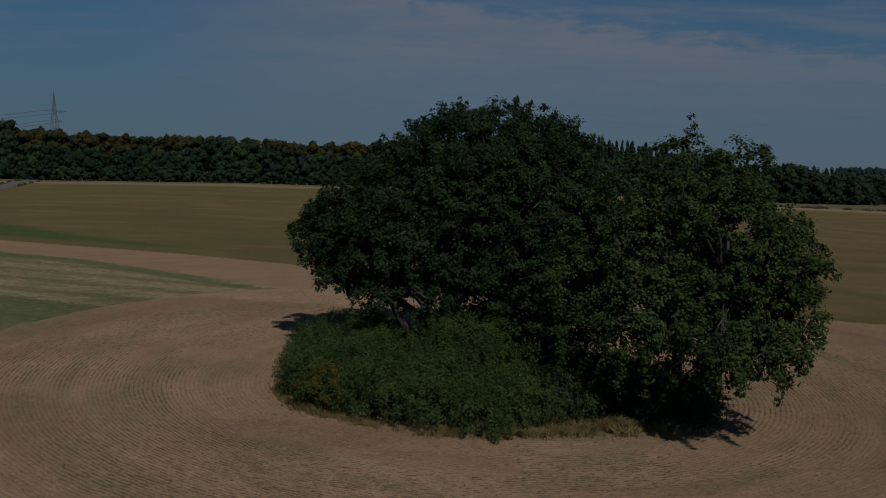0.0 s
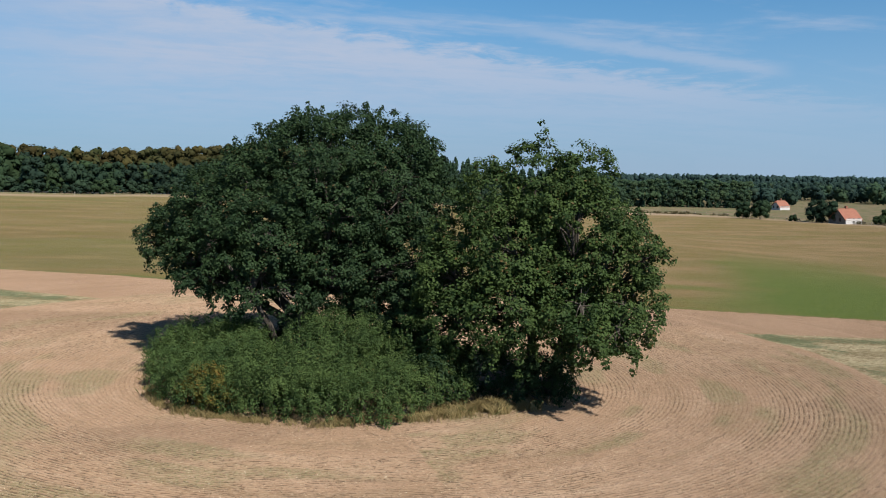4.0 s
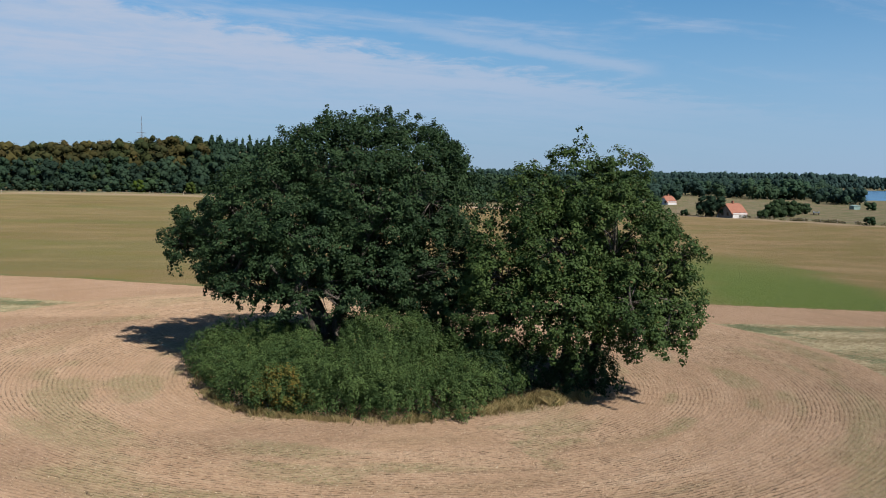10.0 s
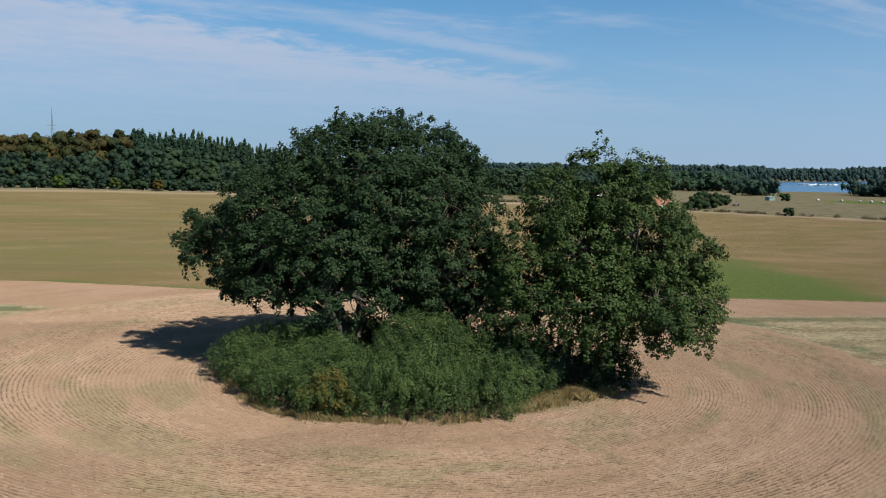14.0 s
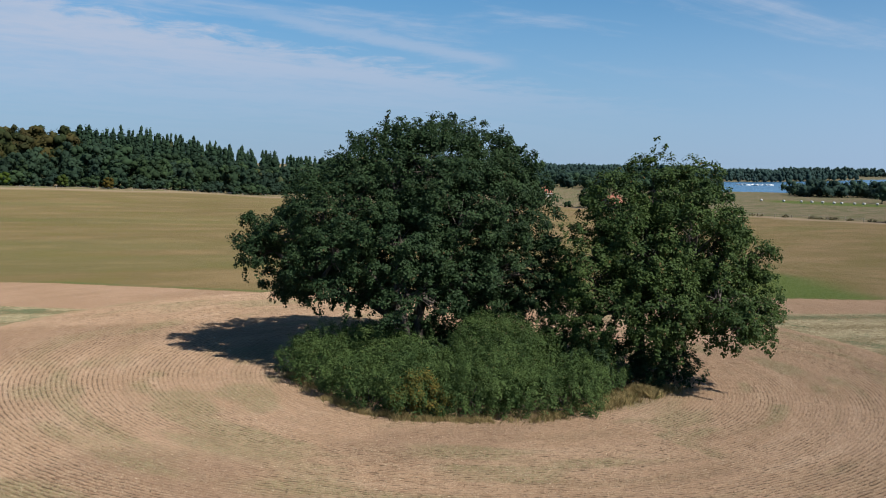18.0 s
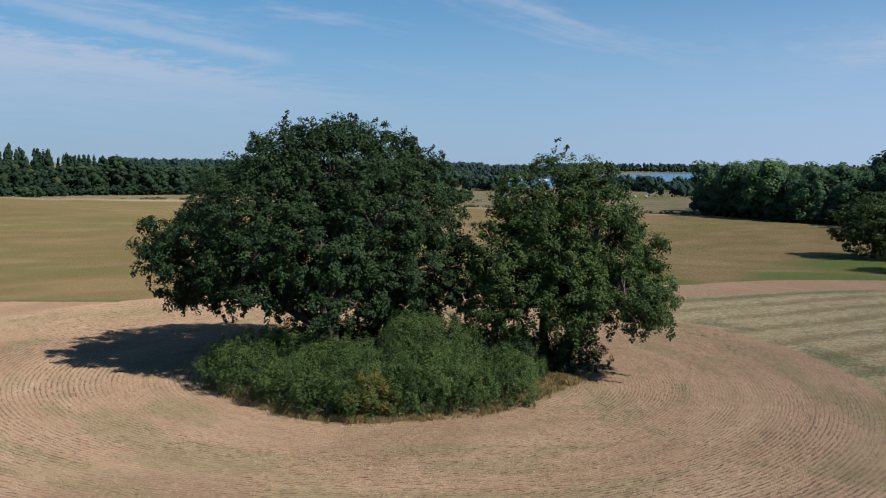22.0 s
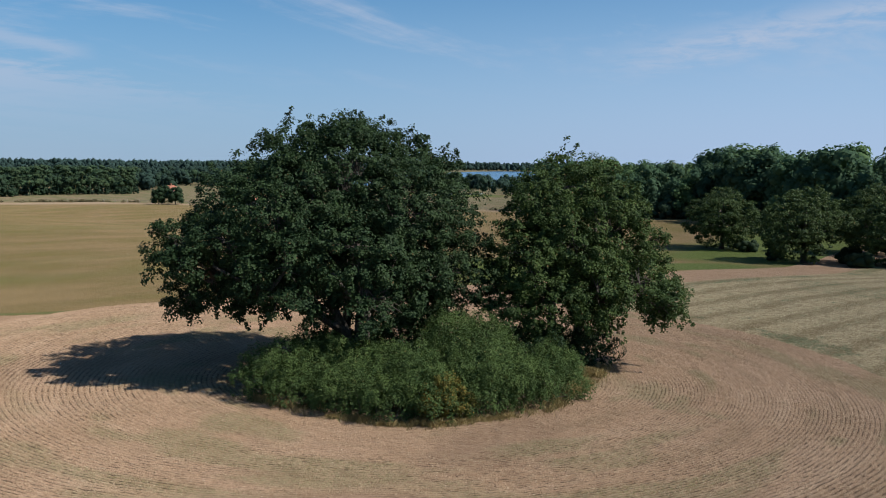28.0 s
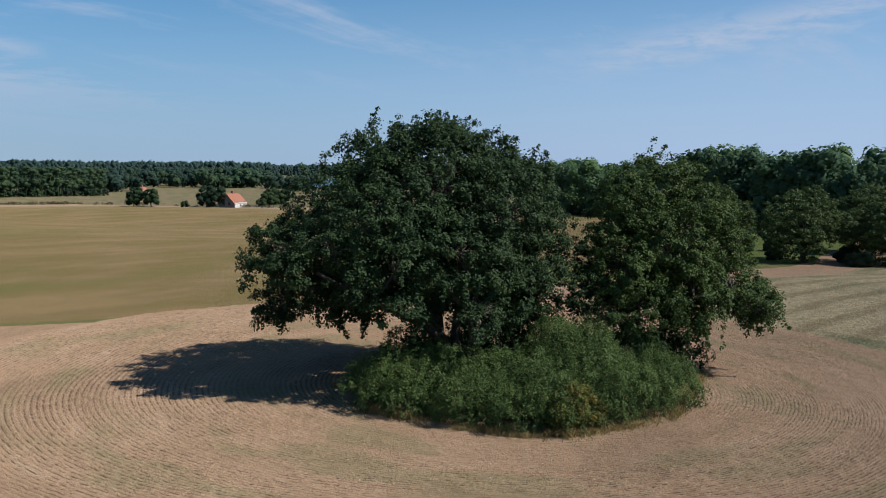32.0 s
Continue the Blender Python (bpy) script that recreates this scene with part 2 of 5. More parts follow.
    # dark flecks and specks: clods with their small shadows painted in
    soil = mixc(nt, maths(nt, "MULTIPLY", step(nt, fleck, 0.45, 0.34), 0.6), soil, (0.094, 0.064, 0.041))
    soil = mixc(nt, maths(nt, "MULTIPLY", step(nt, speck, 0.64, 0.72), 0.7), soil, (0.440, 0.359, 0.246))
    soil = mixc(nt, maths(nt, "MULTIPLY", step(nt, speck, 0.36, 0.29), 0.8), soil, (0.061, 0.042, 0.026))
    # stubble: pale straw over earth, with weeds
    earth = mixc(nt, fleck, (0.100, 0.075, 0.035), (0.199, 0.153, 0.082))
    pale = mixc(nt, fleck, (0.205, 0.168, 0.091), (0.382, 0.320, 0.200))
    sheaf = noisy(nt, swath, 0.8, 4.0, 0.7)
    heap = maths(nt, "ADD", maths(nt, "ADD", maths(nt, "MULTIPLY", tuft, 0.62), maths(nt, "MULTIPLY", sheaf, 0.38)), maths(nt, "MULTIPLY", maths(nt, "SUBTRACT", attr(nt, "stripe"), 0.35), -0.13))
    straw = mixc(nt, step(nt, maths(nt, "ADD", heap, maths(nt, "MULTIPLY", maths(nt, "SUBTRACT", grain, 0.5), 0.5)), 0.45, 0.56), earth, pale)
    straw = mixc(nt, step(nt, mid, 0.54, 0.36, 0.0, 0.5), straw, (0.137, 0.103, 0.052))
    weeds = mixc(nt, step(nt, tuft, 0.3, 0.7), (0.045, 0.064, 0.026), (0.095, 0.110, 0.053))
    growth = maths(nt, "ADD", attr(nt, "weed"), maths(nt, "ADD", maths(nt, "MULTIPLY", maths(nt, "SUBTRACT", grain, 0.5), 3.2), maths(nt, "MULTIPLY", maths(nt, "SUBTRACT", sheaf, 0.5), 2.4)))
    stub = mixc(nt, step(nt, growth, 0.25, 0.8, 0.0, 0.85), straw, weeds)
    stub = mixc(nt, maths(nt, "MULTIPLY", attr(nt, "bright"), step(nt, maths(nt, "ADD", maths(nt, "MULTIPLY", tuft, 0.5), maths(nt, "MULTIPLY", grain, 0.5)), 0.46, 0.56)), stub, (0.101, 0.132, 0.034))
    # ripe grass field beyond
    drift = noisy(nt, node(nt, "ShaderNodeMapping", None, Vector=p, Rotation=(0, 0, radians(35)), Scale=(0.45, 1.0, 1.0)).outputs[0], 0.11, 6.0, 0.66)
    gold = mixc(nt, step(nt, wide, 0.3, 0.7), (0.099, 0.073, 0.029), (0.124, 0.092, 0.040))
    gold = mixc(nt, maths(nt, "MULTIPLY", step(nt, drift, 0.46, 0.66), 0.7), gold, (0.087, 0.077, 0.018))
    gold = mixc(nt, maths(nt, "MULTIPLY", step(nt, drift, 0.5, 0.34), 0.7), gold, (0.157, 0.112, 0.050))
    # warmer gold towards the south-east
    gold = mixc(nt, maths(nt, "MULTIPLY", attr(nt, "tawny"), 0.7), gold, mixc(nt, step(nt, drift, 0.36, 0.64), (0.174, 0.116, 0.058), (0.119, 0.089, 0.031)))
    gold = mixc(nt, maths(nt, "MULTIPLY", step(nt, fleck, 0.4, 0.65), 0.25), gold, (0.156, 0.125, 0.051))
    lush = mixc(nt, step(nt, tuft, 0.3, 0.7), (0.038, 0.067, 0.016), (0.067, 0.094, 0.026))
    sunny = mixc(nt, step(nt, tuft, 0.3, 0.7), (0.049, 0.074, 0.013), (0.085, 0.105, 0.022))
    lush = mixc(nt, step(nt, node(nt, "ShaderNodeSeparateXYZ", None, i0=p).outputs[0], 0.0, 30.0), lush, sunny)
    gold = mixc(nt, attr(nt, "lush"), gold, lush)
    dust = mixc(nt, step(nt, patch, 0.3, 0.7), (0.216, 0.154, 0.101), (0.240, 0.182, 0.120))
    gold = mixc(nt, attr(nt, "bare"), gold, dust)
    dry = mixc(nt, step(nt, patch, 0.35, 0.65), (0.144, 0.108, 0.065), (0.082, 0.084, 0.034))
    gold = mixc(nt, attr(nt, "pasture"), gold, dry)
    wob = maths(nt, "MULTIPLY", maths(nt, "SUBTRACT", maths(nt, "ADD", maths(nt, "MULTIPLY", clod, 0.5), maths(nt, "MULTIPLY", grain, 0.5)), 0.5), 1.1)
    col = mixc(nt, step(nt, maths(nt, "ADD", attr(nt, "stubble"), wob), 0.4, 0.6), gold, stub)
    col = mixc(nt, step(nt, maths(nt, "ADD", attr(nt, "tilled"), wob), 0.4, 0.6), col, soil)
    col = mixc(nt, step(nt, maths(nt, "ADD", attr(nt, "litter"), wob), 0.4, 0.6), col, mixc(nt, fleck, (0.050, 0.034, 0.019), (0.149, 0.105, 0.056)))
    bump = maths(nt, "ADD", maths(nt, "ADD", fleck, clod), maths(nt, "MULTIPLY", maths(nt, "SUBTRACT", speck, row), 0.3))
    face = principled(nt, col, 0.95, bump, 1.0, 0.12)
    face.node.inputs["Diffuse Roughness"].default_value = 1.0
    face.node.inputs["Specular IOR Level"].default_value = 0.15
    return face


GROUND = material("field_ground", ground_build)


def plain(name, a, b, scale=3.0, rough=0.8, bump=0.2):
    def build(nt):
        n = noisy(nt, place(nt), scale, 4.0, 0.6)
        return principled(nt, mixc(nt, step(nt, n, 0.3, 0.7), a, b), rough, n, bump, 0.03)
    return material(name, build)


ASPHALT = plain("asphalt", (0.11, 0.1, 0.09), (0.15, 0.137, 0.12), 2.0, 0.9)
WATER = plain("lake_water", (0.03, 0.09, 0.16), (0.04, 0.11, 0.19), 0.02, 0.25, 0.05)


# ---- tools for meshes ----
def mesh_object(name, verts, faces, mat, parent=None, label="", smooth=False, attrs=None, tint=None):
    """faces: an (n, k) array of vertex numbers, or a list of such arrays."""
    groups = faces if isinstance(faces, list) else [faces]
    groups = [np.asarray(g, dtype=np.int32) for g in groups if len(g)]
    v = np.ascontiguousarray(verts, dtype=np.float32)
    me = bpy.data.meshes.new(name)
    me.vertices.add(len(v))
    me.vertices.foreach_set("co", v.ravel())
    loops = np.concatenate([g.ravel() for g in groups])
    sizes = np.concatenate([np.full(len(g), g.shape[1], dtype=np.int32) for g in groups])
    me.loops.add(len(loops))
    me.loops.foreach_set("vertex_index", loops)
    me.polygons.add(len(sizes))
    me.polygons.foreach_set("loop_start", np.concatenate([[0], np.cumsum(sizes)[:-1]]).astype(np.int32))
    for key, val in (attrs or {}).items():
        me.attributes.new(key, "FLOAT", "POINT").data.foreach_set("value", np.ascontiguousarray(val, dtype=np.float32))
    if tint is not None:
        c = np.ones((len(v), 4), dtype=np.float32)
        c[:, :3] = tint
        me.attributes.new("tint", "FLOAT_COLOR", "POINT").data.foreach_set("color", c.ravel())
    me.materials.append(mat)
    me.update(calc_edges=True)
    me.polygons.foreach_set("use_smooth", np.full(len(sizes), smooth))
    ob = new(name, me)
    if parent is not None:
        ob.parent = parent
    if label:
        tagged(ob, label)
    return ob


def hashed(i, j, seed):
    h = (i * 374761393 + j * 668265263 + seed * 1274126177) & 0xFFFFFFFF
    h = ((h ^ (h >> 13)) * 1274126177) & 0xFFFFFFFF
    return ((h ^ (h >> 16)) & 0xFFFF) / 65535.0


def vnoise(x, y, size, seed=0):
    """Smooth value noise in 0..1 with features about size metres wide, two octaves."""
    total = 0
    for k, w in ((1.0, 0.65), (2.3, 0.35)):
        fx, fy = x / size * k + 1000, y / size * k + 1000
        i, j = np.floor(fx).astype(np.int64), np.floor(fy).astype(np.int64)
        a, b = fx - i, fy - j
        a, b = a * a * (3 - 2 * a), b * b * (3 - 2 * b)
        total = total + w * ((hashed(i, j, seed) * (1 - a) + hashed(i + 1, j, seed) * a) * (1 - b)
                             + (hashed(i, j + 1, seed) * (1 - a) + hashed(i + 1, j + 1, seed) * a) * b)
    return total


def ramp(x, a, b):
    t = np.clip((np.asarray(x, dtype=float) - a) / (b - a), 0, 1)
    return t * t * (3 - 2 * t)


WOOD_X = [-420, -290, -230, -166, -115, -54, -35, 16, 52, 141, 190, 230, 270]
WOOD_Y = [390, 373, 374, 355, 357, 370, 392, 405, 395, 438, 428, 420, 405]


def height(x, y):
    """The lie of the land."""
    x, y = np.asarray(x, dtype=float), np.asarray(y, dtype=float)
    z = -0.02 * np.clip(x, -80, 60) - 4.3 * ramp(x, 55, 135)
    deep = np.clip(y - np.interp(x, WOOD_X, WOOD_Y), 0, 150)
    z = z + deep * np.interp(x, [-300, -230, -166, -60, -20, 30, 100, 150, 200], [0.13, 0.085, 0.04, 0.0, 0.05, 0.13, 0.17, 0.09, 0.0])
    far = np.hypot(x, y)
    head = np.degrees(np.arctan2(x, y))
    shore = np.interp(head, [44, 50, 54, 60], [1150, 1250, 1500, 2500])
    lake = ramp(far, 690, 740) * ramp(far, shore + 120, shore) * ramp(head, 45, 48) * ramp(head, 84, 78)
    return z - 4.0 * lake + (vnoise(x, y, 60, 5) - 0.5) * 0.5 * ramp(far, 60, 150)


def tube(points, radii, sides=8):
    """A tapered tube along points."""
    pts = np.asarray(points, dtype=float)
    along = np.gradient(pts, axis=0)
    along /= np.linalg.norm(along, axis=1)[:, None] + 1e-9
    ref = np.where(np.abs(along[:, 2:3]) > 0.9, [[1.0, 0, 0]], [[0, 0, 1.0]])
    a = np.cross(along, ref)
    a /= np.linalg.norm(a, axis=1)[:, None] + 1e-9
    b = np.cross(along, a)
    ang = np.arange(sides) * 2 * math.pi / sides
    rad = np.asarray(radii)[:, None, None]
    v = pts[:, None] + rad * (a[:, None] * np.cos(ang)[None, :, None] + b[:, None] * np.sin(ang)[None, :, None])
    n = len(pts)
    i, j = np.meshgrid(np.arange(n - 1), np.arange(sides), indexing="ij")
    k = (j + 1) % sides
    quads = np.stack([i * sides + j, i * sides + k, (i + 1) * sides + k, (i + 1) * sides + j], -1).reshape(-1, 4)
    return v.reshape(-1, 3), quads


def join(parts):
    """Several (verts, quads) as one."""
    vs, fs, n = [], [], 0
    for v, f in parts:
        vs.append(v)
        fs.append(f + n)
        n += len(v)
    return np.concatenate(vs), np.concatenate(fs)


def leaves(at_points, outward, length, rng, width=0.55, loose=0.9):
    """One bent leaf blade (two facets) at each point."""
    n = len(at_points)
    nrm = outward + rng.normal(size=(n, 3)) * loose
    nrm[:, 2] += 0.35
    nrm /= np.linalg.norm(nrm, axis=1)[:, None] + 1e-9
    t = np.cross(nrm, rng.normal(size=(n, 3)))
    t /= np.linalg.norm(t, axis=1)[:, None] + 1e-9
    s = np.cross(nrm, t)
    ln = (length * rng.uniform(0.65, 1.3, n))[:, None]
    v = np.empty((n, 4, 3))
    v[:, 0] = at_points - t * ln * 0.5
    v[:, 1] = at_points + s * ln * width * 0.5 + t * ln * 0.05
    v[:, 2] = at_points + t * ln * 0.5 - nrm * ln * 0.18
    v[:, 3] = at_points - s * ln * width * 0.5 + t * ln * 0.05
    return v.reshape(-1, 3), np.arange(n * 4).reshape(-1, 4)


def sphere_points(n, rng):
    d = rng.normal(size=(n, 3))
    return d / np.linalg.norm(d, axis=1)[:, None]


def crown_clumps(lobes, per_area, rng, inner=0.2, rough=0.16):
    """Places and outward directions of leaf clumps on a crown made of lobes (x, y, z, rx, ry, rz)."""
    lob = np.asarray(lobes, dtype=float)
    mid = (lob[:, :3] * lob[:, 3:].prod(1)[:, None]).sum(0) / lob[:, 3:].prod(1).sum()
    where, out = [], []
    for k, l in enumerate(lob):
        area = 4 * math.pi * (l[3] * l[4] * l[5]) ** (2 / 3)
        n = int(area * per_area)
        d = sphere_points(n, rng)
        r = np.where(rng.random(n) < inner, rng.uniform(0.45, 0.85, n), rng.normal(1.0, rough, n))
        p = l[:3] + d * l[3:] * r[:, None]
        keep = np.ones(n, dtype=bool)
        for m, o in enumerate(lob):
            if m != k:
                keep &= (((p - o[:3]) / o[3:]) ** 2).sum(1) > 0.5
        where.append(p[keep])
        o = d[keep] + (p[keep] - mid) * 0.04
        out.append(o / np.linalg.norm(o, axis=1)[:, None])
    return np.concatenate(where), np.concatenate(out)


def clump_leaves(where, out, count, radius, length, rng, flat=0.7, hang=0.0, loose=0.5, width=0.75, follow=0.0):
    """Tufts: leaves on the outer and upper side of a small dome at each place."""
    n = len(where)
    face = out + np.array([0, 0, 0.55])
    face /= np.linalg.norm(face, axis=1)[:, None] + 1e-9
    d = rng.normal(size=(n, count, 3)) + face[:, None] * 0.9
    d /= np.linalg.norm(d, axis=2)[:, :, None]
    size = (radius * rng.uniform(0.6, 1.35, n))[:, None] * rng.uniform(0.35, 1.05, (n, count))
    off = d * size[:, :, None] * np.array([1, 1, flat])
    off[:, :, 2] -= hang * np.abs(rng.normal(size=(n, count)))
    p = where[:, None] + off
    d = d + face[:, None] * follow
    d /= np.linalg.norm(d, axis=2)[:, :, None]
    return leaves(p.reshape(-1, 3), d.reshape(-1, 3), length, rng, width, loose)


def bent(a, b, sag, rng, n=6):
    a, b = np.asarray(a, float), np.asarray(b, float)
    t = np.linspace(0, 1, n)[:, None]
    side = rng.normal(size=3) * np.linalg.norm(b - a) * 0.06
    return a + (b - a) * t + np.sin(t * math.pi) * (side + np.array([0, 0, sag]))
# ---- land ----
ISLAND = (2.5, 45.5)     # middle of the unploughed island


def land():
    rings = [0.0, 3.0, 5.0, 6.5, 8.0] + list(np.arange(35 * ROW, 34, ROW / 3))
    while rings[-1] < 4900:
        rings.append(rings[-1] * 1.028 + 0.03)
    r = np.array(rings)
    turns = 680
    a = np.arange(turns) * 2 * math.pi / turns
    t = ramp(r, 9, 30)
    cx, cy = ISLAND[0] + 0.8 * t, ISLAND[1] + 4.5 * t
    x = cx[:, None] + r[:, None] * np.sin(a)[None]
    y = cy[:, None] + r[:, None] * np.cos(a)[None]
    rr = np.broadcast_to(r[:, None], x.shape)
    x, y, rr = x.ravel(), y.ravel(), rr.ravel().copy()
    z = height(x, y)
    # zones
    south = (50 - y) / np.maximum(np.hypot(x - 3.3, y - 50), 1)
    edge = 30.7 + 0.2 * ramp(3.3 - x, 10, 25) + (vnoise(x, y, 6, 1) - 0.5) * 1.2 + 3.0 * ramp(south, 0.88, 1.0)
    disc = ramp(rr, edge + 0.5, edge - 0.5)
    far_edge = np.interp(x, [-90, -65, -30, -14, 2, 14, 35, 58, 118, 200], [119, 110, 99, 92, 80.5, 74.5, 68, 57, 48.5, 43])
    near_edge = np.interp(x, [-90, -61, -36, -12, 34, 50, 80, 110, 200], [113, 101.5, 90, 74.5, 56, 51, 42.5, 39, 33])
    strip = ramp(y, far_edge + 0.6, far_edge - 0.6) * ramp(y, near_edge - 0.8, near_edge + 0.8)
    # second tilled strip that runs off to the lower left
    along, across = (x + 61) * 0.4 - (y - 99) * 0.916, (x + 61) * 0.916 + (y - 99) * 0.4
    second = ramp(np.abs(across + 0.5 + 0.3 * np.sin(along * 0.1) + (vnoise(x, y, 4, 41) - 0.5) * 0.7), 2.4, 1.5) * ramp(along, -6, -3)
    gx, gy = (x + 24) * -0.22 + (y - 30) * 0.975, (x + 24) * 0.975 + (y - 30) * 0.22
    tilled = np.maximum.reduce([disc, strip, second])
    stubble = ramp(y, near_edge + 1, near_edge - 1)
    weed = 0.1 + 0.2 * ramp(x, 0, -20) + 0.32 * ramp(vnoise(x, y * 1.8, 13, 3), 0.4, 0.68) * ramp(x, 30, -10) * ramp(y, 24, 52)
    weed = weed + 0.45 * ramp(vnoise(x * 0.5 - y * 0.2, y + x * 0.45, 7, 9), 0.62, 0.76)
    weed = np.where(x > 15, weed * 0.7, weed)
    weed = weed + 0.55 * ramp(np.abs(rr - edge - 1.6), 1.8, 0.6) * ramp(vnoise(x, y, 4.5, 19), 0.48, 0.6)
    weed = weed + 0.5 * ramp(np.abs(y - near_edge + 2), 2.2, 0.5) * ramp(vnoise(x, y, 12, 18), 0.35, 0.5)
    round_to = np.arctan2(x - 3, y - 47)
    dusty = ramp(vnoise(rr * 1.3, round_to * 9, 4.5, 4), 0.36, 0.6)
    strong = disc * ramp(rr, 9.0, 10.5) * (0.38 + 0.62 * dusty) * ramp(rr, edge, edge - 1.5)
    stripe = ramp(np.sin(((x * 0.24 + y * 0.97) + 2.2 * vnoise(x, y, 20, 33)) * 2 * math.pi / 4.6), 0.0, 0.9) * (0.35 + 0.65 * vnoise(x, y, 9, 34))
    # furrows and clods
    clod = np.random.default_rng(7).normal(size=len(x))
    z = z + (vnoise(x, y, 0.5, 8) - 0.5) * 0.1 * ramp(rr, 60, 32) + strong * (0.014 * np.cos(rr * 2 * math.pi / ROW) * (0.3 + dusty) + 0.01 * clod)
    sprout = disc * ramp(vnoise(rr * 1.6, np.arctan2(x - 3, y - 47) * 11, 3.6, 12), 0.52, 0.74) * 0.8
    # darker brown soil in patches and towards the right
    dark_soil = disc * np.clip(ramp(vnoise(x * 0.6, y, 9, 14), 0.6, 0.75) + 0.5 * ramp(x, 6, 24) * ramp(y, 60, 46), 0, 1)
    band = 3.5 + 16 * ramp(vnoise(x, y * 0.2, 38, 21), 0.35, 0.75)
    lush = ramp(y - far_edge, band, band * 0.55) * ramp(y, far_edge, far_edge + 0.5) * ramp(x, 33, 46) * ramp(x, 66, 54) * 0.95
    swell = (x - 50) * 0.54 + (y - 62) * 0.84
    aside = (x - 50) * 0.84 - (y - 62) * 0.54
    lush = np.maximum(lush, ramp(swell, 110, 12) * ramp(swell, -14, -4) * ramp(np.abs(aside + 1 + (vnoise(x, y, 14, 25) - 0.5) * 12), 16, 6) * ramp(y, far_edge, far_edge + 0.8))
    lush = np.maximum(lush, ramp(np.hypot((x - 96) / 24, (y - 56) / 9.5), 1.1, 0.6) * ramp(y, far_edge, far_edge + 0.8))
    lush = np.maximum(lush, 0.2 * ramp(vnoise(x * 0.25, y, 17, 22), 0.6, 0.72))
    tongue = 9 + 17 * ramp(x, -34, -76) + (vnoise(x, y, 9, 26) - 0.5) * 5
    lush = np.maximum(lush, 0.95 * ramp(y - far_edge, tongue, tongue * 0.75) * ramp(y - far_edge, 3, 7) * ramp(x, -100, -86) * ramp(x, -24, -36))
    lush = np.maximum(lush, ramp(x, 112, 128) * ramp(y, 82, 68))
    bales = ramp(np.hypot((x - 388) / 26, (y - 290) / 46), 1.1, 0.7)
    lush = np.maximum(lush, bales)
    lush = np.maximum(lush, 0.6 * ramp(np.abs(y - far_edge - 0.9), 1.0, 0.3) * ramp(vnoise(x, y, 7, 49), 0.3, 0.55))
    la, lb = (x - 43) * 0.743 - (y - 85.3) * 0.669, (x - 43) * 0.669 + (y - 85.3) * 0.743
    lush = np.maximum(lush, 0.6 * ramp(np.abs(la), 20, 8) * ramp(np.abs(lb + 2 * vnoise(x, y, 6, 42)), 3.2, 0.8))
    bright = ramp(np.abs(gy + (vnoise(x, y, 3, 43) - 0.5) * 3), 1.7, 0.5) * ramp(gx, -4, 2) * ramp(gx, 24, 18)
    strip_only = strip * (1 - disc)
    dark_soil = np.maximum(dark_soil, 0.6 * strip_only + 0.85 * second * (1 - disc))
    wood = np.interp(x, WOOD_X, WOOD_Y)
    lane = np.interp(x, [120, 202, 224, 244, 262, 300], [420, 345, 276, 222, 176, 90])
    past = ramp(y, lane - 2, lane + 4) * ramp(x, 130, 150)
    past = np.maximum(past, ramp(y, wood - 26, wood - 18))
    past = np.maximum(past, ramp(x, 262, 280))
    past = past * (1 - bales)
    open_land = 1 - np.clip(past + bales, 0, 1)
    bare = np.maximum(ramp(y, lane - 34, lane - 18) * ramp(x, 120, 150) * open_land,
                      ramp(y, wood - 48, wood - 34) * (1 - past) * 0.75)
    litter = ramp(np.hypot((x - 2.9) / 1.1, y - 45.5), 9.3, 8.5)
    tawny = ramp(x - (y - 60) * 0.5, -50, 30)
    n = len(r)
    i, j = np.meshgrid(np.arange(n - 1), np.arange(turns), indexing="ij")
    k = (j + 1) % turns
    quads = np.stack([i * turns + k, i * turns + j, (i + 1) * turns + j, (i + 1) * turns + k], -1).reshape(-1, 4)
    ob = mesh_object("ground", np.stack([x, y, z], 1), quads, GROUND, smooth=True,
                     attrs={"tilled": tilled, "stubble": stubble, "weed": np.clip(weed, 0, 1), "strong": strong, "ring": rr, "arc": np.tile(a * 16, len(r)), "bright": bright, "sprout": sprout, "dark_soil": dark_soil,
                            "lush": lush, "stripe": stripe, "tawny": tawny, "pasture": past, "bare": bare, "litter": litter})
    tagged(ob, "ploughed field with curved furrows, stubble and ripe grass beyond", "ground", kind="structure")


land()


def lake():
    a = np.radians(np.linspace(40, 88, 40))
    v = np.concatenate([np.stack([np.sin(a) * q, np.cos(a) * q, np.full(40, -7.0)], 1) for q in (640, 2900)])
    i = np.arange(39)
    ob = mesh_object("water", v, np.stack([i + 1, i, i + 40, i + 41], 1), WATER)
    tagged(ob, "blue lake beyond the meadows", "lake", kind="structure")


lake()


# ---- the two oaks ----
def lumps(p, size, seed):
    """Smooth three-dimensional noise in about -1..1, with features size metres wide."""
    rng = np.random.default_rng(seed)
    total = np.zeros(len(p))
    for k in range(9):
        way = rng.normal(size=3)
        way *= rng.uniform(0.7, 1.6) / np.linalg.norm(way)
        total += np.sin(p @ way * (math.pi / size) + rng.uniform(0, 6.28))
    return total / 4.2


